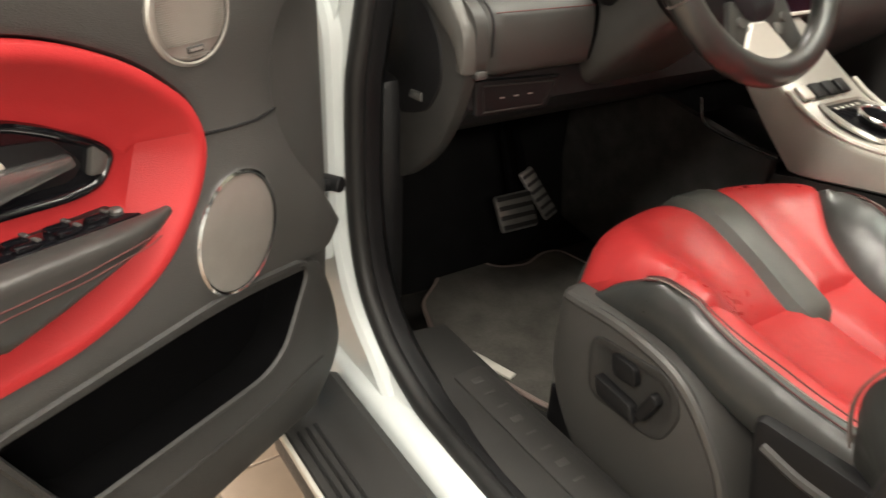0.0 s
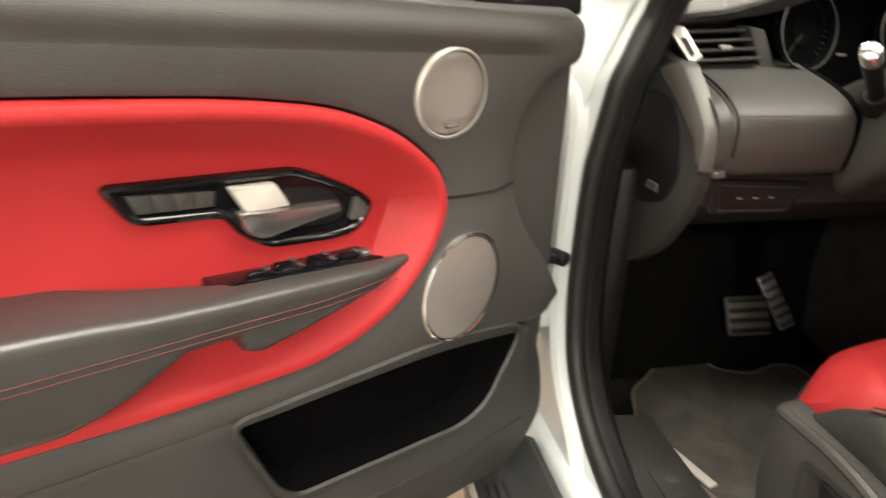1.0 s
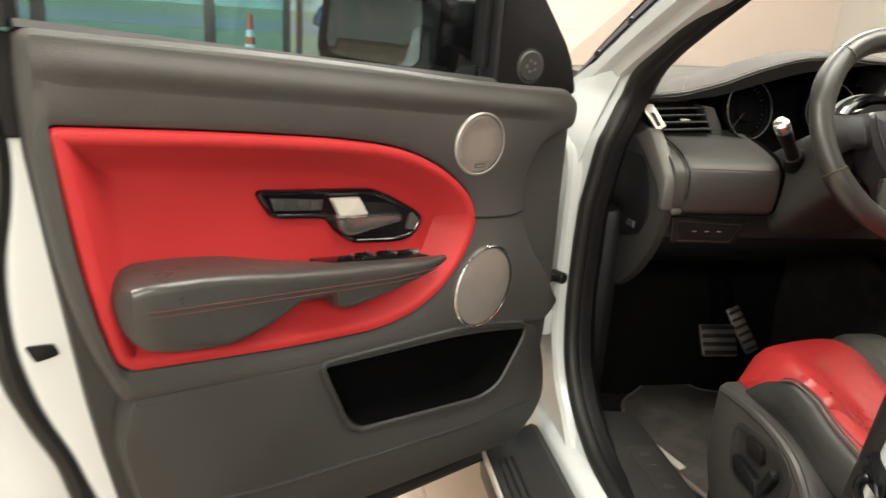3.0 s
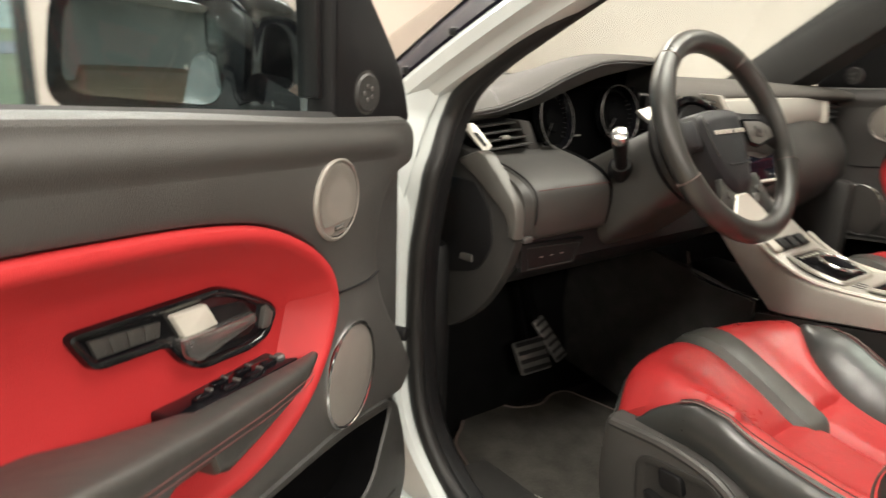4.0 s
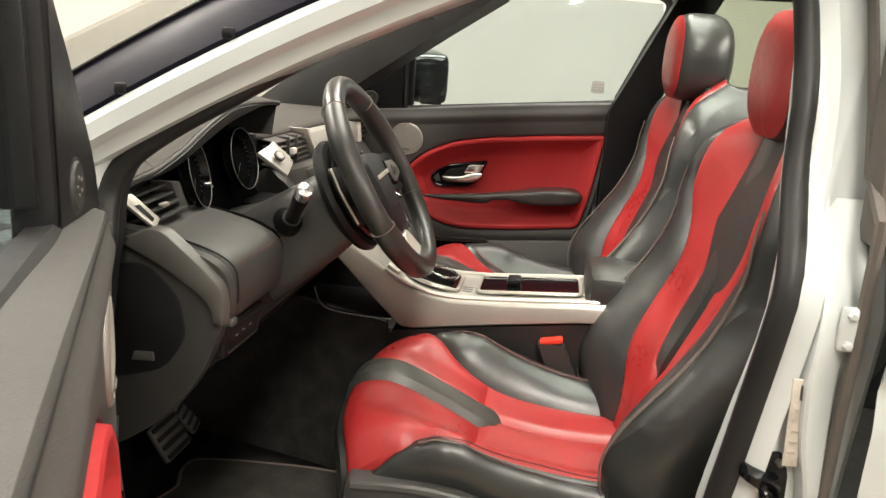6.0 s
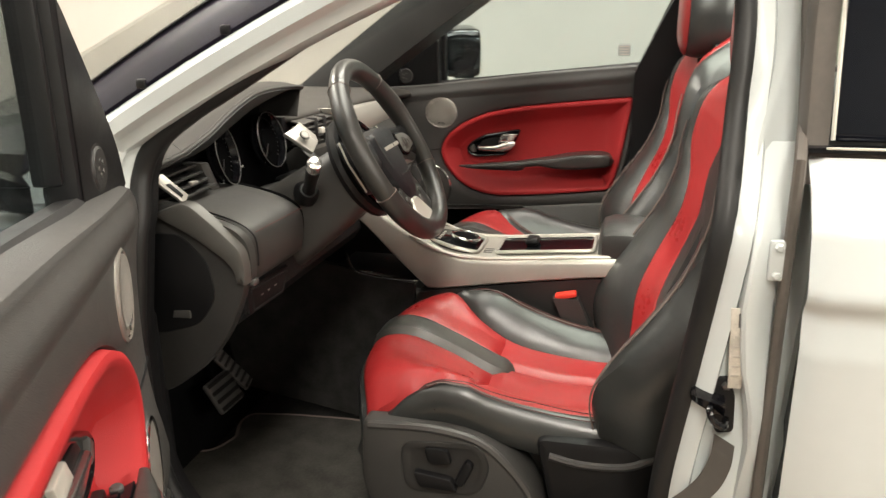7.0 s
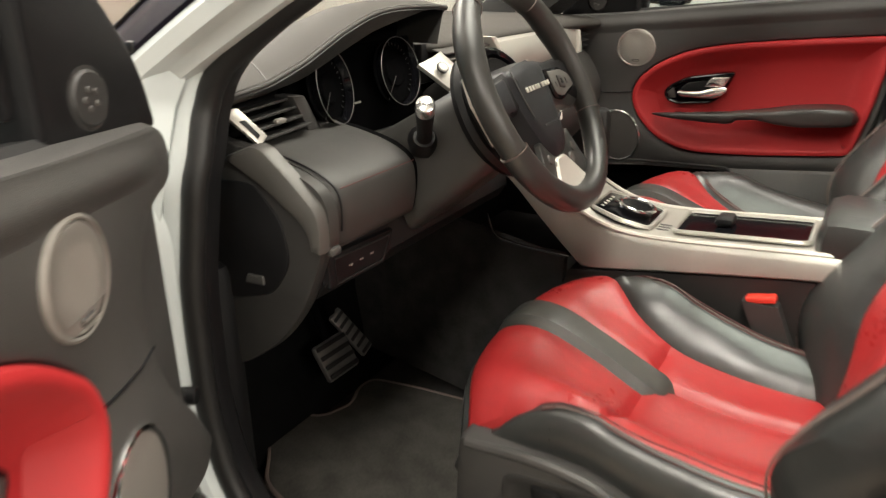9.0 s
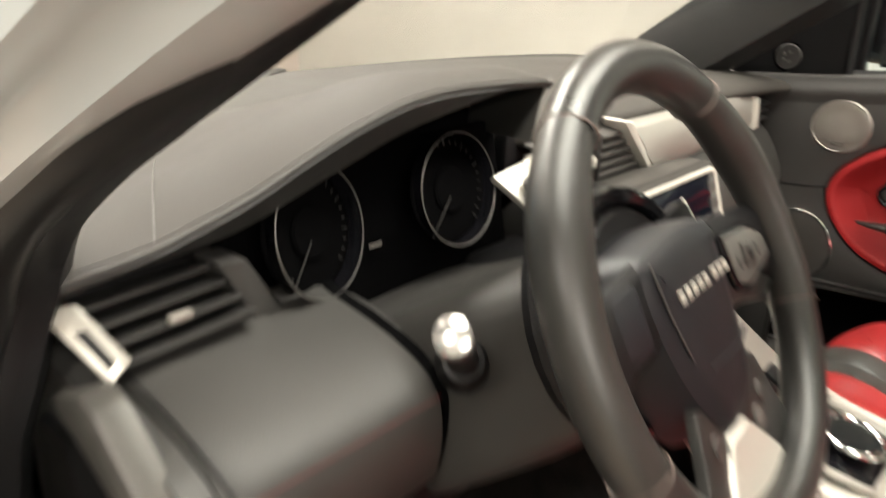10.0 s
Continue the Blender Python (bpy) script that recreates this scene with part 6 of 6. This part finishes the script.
for s in (-1, 1):
    rings = [[(s * x, y + dy, z + dz) for dy, dz in ((0.026 * k, -0.012), (0.030 * k, 0.0), (0.022 * k, 0.006), (-0.022 * k, 0.006), (-0.030 * k, 0.0), (-0.026 * k, -0.012))] for x, y, z, k in ((0.065, 0.012, -0.012, 1.0), (0.11, 0.008, -0.010, 0.95), (0.165, -0.004, -0.004, 1.25))]
    part("spoke", loft(rings), BLACK, wheel, "black side spoke", m=WM @ (Matrix.Diagonal((1, 1, 1, 1))))
    if s < 0:
        part("spoke_face", prism(rounded([(-0.080, 0.034), (-0.150, 0.028), (-0.150, -0.010), (-0.084, -0.016)], 0.010, 4), -0.012, -0.003, 0.004), HUBPLASTIC, wheel, m=WM @ XYN)
    else:
        base = rounded([(0.052, 0.036), (0.120, 0.032), (0.162, 0.018), (0.164, -0.034), (0.122, -0.046), (0.090, -0.036), (0.050, -0.030)], [0.006, 0.012, 0.006, 0.006, 0.02, 0.02, 0.006], 4)
        part("spoke_base", prism(base, -0.022, -0.006, 0.004), SMOOTHLEATHER, wheel, "black spoke behind the thumb buttons", m=WM @ XYN)
        podline = rounded([(0.058, 0.027), (0.118, 0.024), (0.148, 0.010), (0.152, -0.016), (0.088, -0.028), (0.062, -0.020)], 0.008, 4)
        pod = part("button_pod", prism(podline, -0.010, -0.001, 0.003), GLOSS, wheel, "grey thumb button pod in a black surround", m=WM @ XYN)
        part("pod_inlay", prism(inset(podline, 0.005), -0.004, 0.0008, 0.0015), PADGREY, pod, "grey rocker pad", m=WM @ XYN)
        part("rocker", rbox((0.098, 0.000, 0.0015), (0.022, 0.020, 0.004), 0.003, (0, 0, -8)), VENTGREY, pod, m=WM)
        part("rocker_mark", rbox((0.098, 0.000, 0.0038), (0.008, 0.008, 0.001), 0.0004, (0, 0, -8)), BLACK, pod, m=WM)
        for dx in (-0.021, 0.024):
            part("thumb_mark", rbox((0.098 + dx, -0.002, 0.0012), (0.004, 0.010, 0.001), 0.0004), VENTGREY, pod, m=WM)
    keys = rounded([(s * 0.046, -0.070), (s * 0.060, -0.068), (s * 0.074, -0.108), (s * 0.090, -0.140), (s * 0.062, -0.152), (s * 0.036, -0.133), (s * 0.004, -0.100), (s * 0.022, -0.092)], 0.005, 3)
    kb = part("key_panel", prism(keys if s > 0 else keys[::-1], -0.016, -0.007, 0.002), SMOOTHLEATHER, wheel, "dark lower key panel", m=WM @ XYN)
    part("round_key", disc((s * 0.030, -0.112, -0.005), 0.0085, 0.005, (0, 0, 1), 20, 0.0012), PADGREY, kb, m=WM)
    part("round_key", disc((s * 0.048, -0.098, -0.005), 0.0075, 0.005, (0, 0, 1), 20, 0.0012), VENTGREY, kb, m=WM)
low = rounded([(-0.030, -0.100), (0.004, -0.100), (0.036, -0.132), (0.062, -0.162), (-0.062, -0.162), (-0.052, -0.130)], [0.004, 0.004, 0.01, 0.004, 0.004, 0.01], 4)
part("lower_spoke", dish(low, [(-0.002, -0.018), (0.0, -0.006), (0.003, -0.003), (0.008, -0.0035)]), SILVER, wheel, "brushed silver lower spoke", m=WM @ XYN)
part("wheel_boss", disc((0, 0, -0.045), 0.075, 0.045, (0, 0, 1), 28), BLACK, wheel, m=WM)

col = thing("steering_column", "dark steering column shroud with stalks and paddles", "steering column", (-0.336, -0.15, 0.9))
rings = []
for z, w, h, dy in ((-0.068, 0.086, 0.066, 0.0), (-0.076, 0.098, 0.074, 0.0), (-0.12, 0.106, 0.080, -0.006), (-0.18, 0.110, 0.086, -0.012), (-0.27, 0.108, 0.095, -0.02)):
    rings.append([(p.x, p.y + dy, z) for p in rounded([(-w, -h), (w, -h), (w * 0.85, h * 0.75), (-w * 0.85, h * 0.75)], 0.04, 5)])
part("shroud", loft(rings), DASHLEATHER, col, "charcoal column shroud", m=WM)
part("shroud_ring", tube([WM @ Vector((0.102 * math.cos(t), 0.092 * math.sin(t) - 0.002, -0.072)) for t in steps(0, 2 * math.pi, 30)[:-1]], 0.013, 8, True), BLACK, col, m=ONE)
part("collar", tube([WM @ Vector((0.098 * math.cos(t), 0.088 * math.sin(t) - 0.002, -0.052)) for t in steps(0, 2 * math.pi, 30)[:-1]], 0.008, 8, True), GLOSS, col, m=ONE)
for s in (-1, 1):
    part("paddle", prism(rounded([(s * 0.062, 0.050), (s * 0.118, 0.058), (s * 0.128, 0.02), (s * 0.118, -0.045), (s * 0.085, -0.055)], 0.012, 4), -0.050, -0.042, 0.002), BLACK, col, "gear paddle with silver edge", m=WM @ XYN)
    part("paddle_edge", tube([WM @ Vector((s * x, y, -0.044)) for x, y in ((0.118, 0.056), (0.128, 0.018), (0.119, -0.044))], 0.002, 6), SILVER, col, m=ONE)
sb = Vector((-0.442, -0.150, 1.085))
stip = Vector((-0.523, -0.204, 1.160))
part("stalk_gaiter", tube([sb + Vector((0.03, 0.02, 0.0)), sb, sb + (stip - sb) * 0.15], [0.026, 0.024, 0.016], 14), BLACK, col, m=ONE)
stalk = part("indicator_stalk", tube([sb + (stip - sb) * q for q in (0.05, 0.2, 0.45, 0.70, 0.82)], [0.014, 0.011, 0.0115, 0.013, 0.0135], 14), BLACK, col, "black stalk with bright end ring", m=ONE)
part("stalk_ring", tube([sb + (stip - sb) * q for q in (0.80, 0.85, 0.95, 0.985, 1.0)], [0.0130, 0.0136, 0.0136, 0.0125, 0.009], 18), HANDLE, stalk, "bright stalk end", m=ONE)
part("wiper_stalk", tube([(-0.235, -0.15, 1.10), (-0.19, -0.17, 1.115), (-0.15, -0.185, 1.125)], [0.011, 0.011, 0.013], 12), BLACK, col, m=ONE)

# ---- centre console ----
con = thing("centre_console", "satin aluminium centre console with gear dial and tray", "console", (0, -0.4, 0.41))
CTOP = table([(-0.72, 0.893), (-0.60, 0.884), (-0.45, 0.872), (-0.36, 0.872), (-0.29, 0.890), (-0.22, 0.930), (-0.13, 0.990), (-0.04, 1.045)])
CBOT = table([(-0.72, 0.852), (-0.64, 0.843), (-0.45, 0.815), (-0.30, 0.790), (-0.275, 0.796), (-0.20, 0.865), (-0.125, 0.940), (-0.04, 1.01)])


def con_ring(y):
    w = lerp_curve([(-0.72, 0.112), (-0.4, 0.108), (-0.28, 0.100), (-0.15, 0.098), (-0.04, 0.10)], y)
    t, b = CTOP(y), CBOT(y)
    return [(-w + 0.004, y, b), (-w, y, b + 0.004), (-w + 0.002, y, t - 0.012), (-w + 0.008, y, t - 0.003), (-w + 0.016, y, t), (w - 0.016, y, t), (w - 0.008, y, t - 0.003), (w - 0.002, y, t - 0.012), (w, y, b + 0.004), (w - 0.004, y, b)]


part("console_body", loft([con_ring(y) for y in [-0.72, -0.65, -0.64] + steps(-0.60, -0.32, 8) + steps(-0.30, -0.04, 14)]), ALU, con, "satin aluminium console body", m=ONE)
part("console_base", across([(-0.72, 0.848), (-0.64, 0.839), (-0.45, 0.811), (-0.30, 0.787), (-0.26, 0.78), (-0.20, 0.60), (-0.15, 0.42), (-0.72, 0.42)], (-0.104, -0.10, 0.10, 0.104)), HARD, con, "charcoal console side", m=ONE)
part("tunnel_side", grid(lambda u, v: Vector((-0.105 - 0.02 * v, -0.25 + 0.50 * u, 0.80 - 0.38 * v + 0.08 * u)), steps(0, 1, 6), steps(0, 1, 6), 0.02), CARPET, con, m=ONE)
part("tray_floor", rbox((0.0, -0.14, 0.80), (0.18, 0.22, 0.02), 0.006), BLACK, con, m=ONE)
part("tray_rail", tube(spline([(-0.108, -0.085, 0.865), (-0.115, -0.105, 0.828), (-0.113, -0.14, 0.815), (-0.110, -0.20, 0.810), (-0.108, -0.26, 0.808)], 5, False), 0.0022, 6), CHROME, con, "bright tray rail", m=ONE)


def on_top(y0, y1, dz=0.0):
    """A frame whose plane lies on the console top between two stations."""
    a, b = Vector((0, y0, CTOP(y0) + dz)), Vector((0, y1, CTOP(y1) + dz))
    f = (b - a).normalized()
    n = Vector((1, 0, 0)).cross(f)
    return Matrix.Translation((a + b) / 2) @ Matrix((Vector((1, 0, 0)), f, n)).transposed().to_4x4()


gm = on_top(-0.39, -0.285, 0.001)
gp = part("gear_panel", prism(rounded([(-0.062, -0.058), (0.062, -0.058), (0.07, 0.0), (0.055, 0.062), (-0.055, 0.062), (-0.07, 0.0)], 0.012, 4), -0.004, 0.003, 0.002), GLOSS, con, "gloss black gear panel", m=gm @ XYN)
part("panel_frame", tube([gm @ Vector((p[0], p[1], 0.003)) for p in rounded([(-0.062, -0.058), (0.062, -0.058), (0.07, 0.0), (0.055, 0.062), (-0.055, 0.062), (-0.07, 0.0)], 0.012, 2)], 0.005, 6, True), ALU, gp, m=ONE)
part("gear_dial", disc((0.0, -0.012, 0.016), 0.033, 0.016, (0, 0, 1), 32), GLOSS, gp, "round gear dial", m=gm)
part("dial_rim", tube([gm @ Vector((0.033 * math.cos(t), -0.012 + 0.033 * math.sin(t), 0.015)) for t in steps(0, 2 * math.pi, 32)[:-1]], 0.0042, 8, True), CHROME, gp, m=ONE)
for i in range(5):
    part("gear_mark", rbox((-0.03 + i * 0.015, 0.045, 0.0035), (0.006, 0.006, 0.001), 0), SILVER, gp, m=gm)
bm_ = on_top(-0.28, -0.225, 0.001)
for i, x in enumerate((-0.07, -0.035, 0.0, 0.035)):
    part("console_button", rbox((x, 0, 0.004), (0.028, 0.03, 0.008), 0.003), SILVER if i == 0 else BLACK, con, m=bm_)
for i in range(3):
    part("button_mark", rbox((-0.045 + i * 0.014, -0.415, CTOP(-0.415) + 0.0004), (0.006, 0.022, 0.0008), 0), GREYTRIM, con, m=ONE)
tm = on_top(-0.66, -0.44, 0.0035)
tray = part("cup_tray", dish(rounded([(-0.062, -0.11), (0.062, -0.11), (0.062, 0.11), (-0.062, 0.11)], 0.016, 4), [(-0.003, 0.0), (0.0, 0.003), (0.003, 0.003), (0.006, 0.0012), (0.010, 0.0008)]), GLOSS, con, "gloss black cup holder cover in a bright frame", m=tm @ XYN)
part("tray_frame", tube([tm @ Vector((p[0], p[1], 0.003)) for p in rounded([(-0.064, -0.112), (0.064, -0.112), (0.064, 0.112), (-0.064, 0.112)], 0.016, 4)], 0.0045, 6, True), ALU, tray, m=ONE)
part("tray_catch", rbox((0.01, 0.035, 0.010), (0.05, 0.032, 0.016), 0.007), BLACK, tray, m=tm)
part("armrest_box", rbox((0.0, -0.80, 0.90), (0.20, 0.26, 0.10), 0.03), LEATHER, con, m=ONE)
for s in (-1, 1):
    part("edge_rail", tube([(s * (0.096), y, CTOP(y) + 0.001) for y in steps(-0.70, -0.24, 18)], 0.0042, 6), SILVER, con, m=ONE)

# ---- footwell ----
ped = thing("brake_pedal", "metal brake pedal with rubber ribs", "pedal", (-0.325, 0.16, 0.6))


def on_axes(c, across_, up_):
    """A frame at c with x along one direction and y as near as may be along another."""
    x = Vector(across_).normalized()
    z = x.cross(Vector(up_)).normalized()
    return Matrix.Translation(c) @ Matrix((x, z.cross(x), z)).transposed().to_4x4()


pm = on_axes((-0.333, 0.140, 0.588), (1, 0, -0.02), (-0.040, 0.040, 0.062))
part("pedal_pad", rbox((0, 0, 0), (0.094, 0.078, 0.014), 0.006), PEDAL, ped, m=pm)
for i in range(4):
    part("rubber_rib", rbox((0.0, -0.030 + i * 0.020, 0.008), (0.088, 0.010, 0.005), 0.002), RUBBER, ped, m=pm)
part("pedal_arm", tube([(-0.325, 0.165, 0.61), (-0.325, 0.215, 0.74), (-0.325, 0.24, 0.86)], 0.009, 8), BLACKSHADE, ped, m=ONE)
acc = thing("accelerator_pedal", "narrow metal accelerator pedal with rubber ribs", "pedal", (-0.235, 0.17, 0.5))
am = on_axes((-0.268, 0.150, 0.611), (0.90, 0.05, 0.40), (-0.048, 0.055, 0.107))
part("pedal_pad", rbox((0, 0, 0), (0.037, 0.118, 0.012), 0.006), PEDAL, acc, m=am)
for i in range(6):
    part("rubber_rib", rbox((0.0, -0.048 + i * 0.019, 0.007), (0.032, 0.008, 0.004), 0.002), RUBBER, acc, m=am)
part("pedal_arm", tube([(-0.290, 0.17, 0.64), (-0.290, 0.24, 0.78)], 0.008, 8), BLACKSHADE, acc, m=ONE)
mo = rounded([(-0.49, 0.190), (-0.43, 0.260), (-0.375, 0.262), (-0.335, 0.180), (-0.27, 0.158), (-0.205, 0.185), (-0.160, 0.178), (-0.140, 0.07), (-0.128, -0.08), (-0.135, -0.27), (-0.53, -0.255), (-0.588, -0.05), (-0.590, 0.04), (-0.556, 0.140)], [0.03, 0.03, 0.03, 0.02, 0.02, 0.03, 0.03, 0.04, 0.03, 0.03, 0.04, 0.05, 0.03, 0.03], 5)
XYZ_ = Matrix(((1, 0, 0, 0), (0, 0, 1, 0), (0, 1, 0, 0), (0, 0, 0, 1)))
fm = thing("floor_mat", "grey carpet floor mat with a small metal badge", "floor mat", (-0.35, -0.02, 0.42))
part("mat_carpet", prism(mo, 0.416, 0.434, 0.006), MATPILE, fm, m=XYZ_)
part("mat_edge", tube([(p[0], p[1], 0.430) for p in mo], 0.005, 6, True), GREYSTITCH, fm, "bound mat edge", m=ONE)
part("mat_badge", rbox((-0.560, -0.102, 0.4390), (0.018, 0.102, 0.006), 0.002, (0, 0, 16)), SILVER, fm, "thin metal badge plate", m=ONE)
bk = thing("seat_belt_buckle", "black seat belt buckle with a red release button", "belt buckle", (-0.10, -0.60, 0.6))
part("buckle_body", loft([[(-0.118 + dx, -0.655 + dy + t * 0.048, 0.69 + 0.11 * t) for dx, dy in ((-0.014, -0.028), (0.014, -0.028), (0.014, 0.028), (-0.014, 0.028))] for t in (0, 0.5, 1)]), SOFT, bk, m=ONE)
part("release_button", rbox((-0.118, -0.607, 0.806), (0.024, 0.048, 0.012), 0.004, (-12, 0, 0)), mat("red_button_plastic", (0.75, 0.05, 0.03), 0.4, var=0.03), bk, "bright red release button", m=ONE)
part("buckle_stem", rbox((-0.118, -0.66, 0.60), (0.012, 0.03, 0.2), 0.004, (-8, 0, 0)), BLACK, bk, m=ONE)

# ---- showroom floor tiles, laid on the base ----
tile_mesh = None
tiles = thing("tile_floor", "square tan floor tiles with thin joints", "floor", (0, 0, 0), kind="structure")
for i in range(-9, 6):
    for j in range(-11, 9):
        x, y = -0.35 + i * 0.62 + 0.3, j * 0.62
        if not (LEFT < x < RIGHT and BACK < y < FRONT):
            continue
        if tile_mesh is None:
            ob = part("tile", rbox((0, 0, -0.003), (0.614, 0.614, 0.006), 0.0015, seg=1), FLOORTILE, tiles)
            tile_mesh = ob.data
        else:
            ob = new("tile", tile_mesh)
            ob.parent = tiles
        ob.location = (x, y, 0)
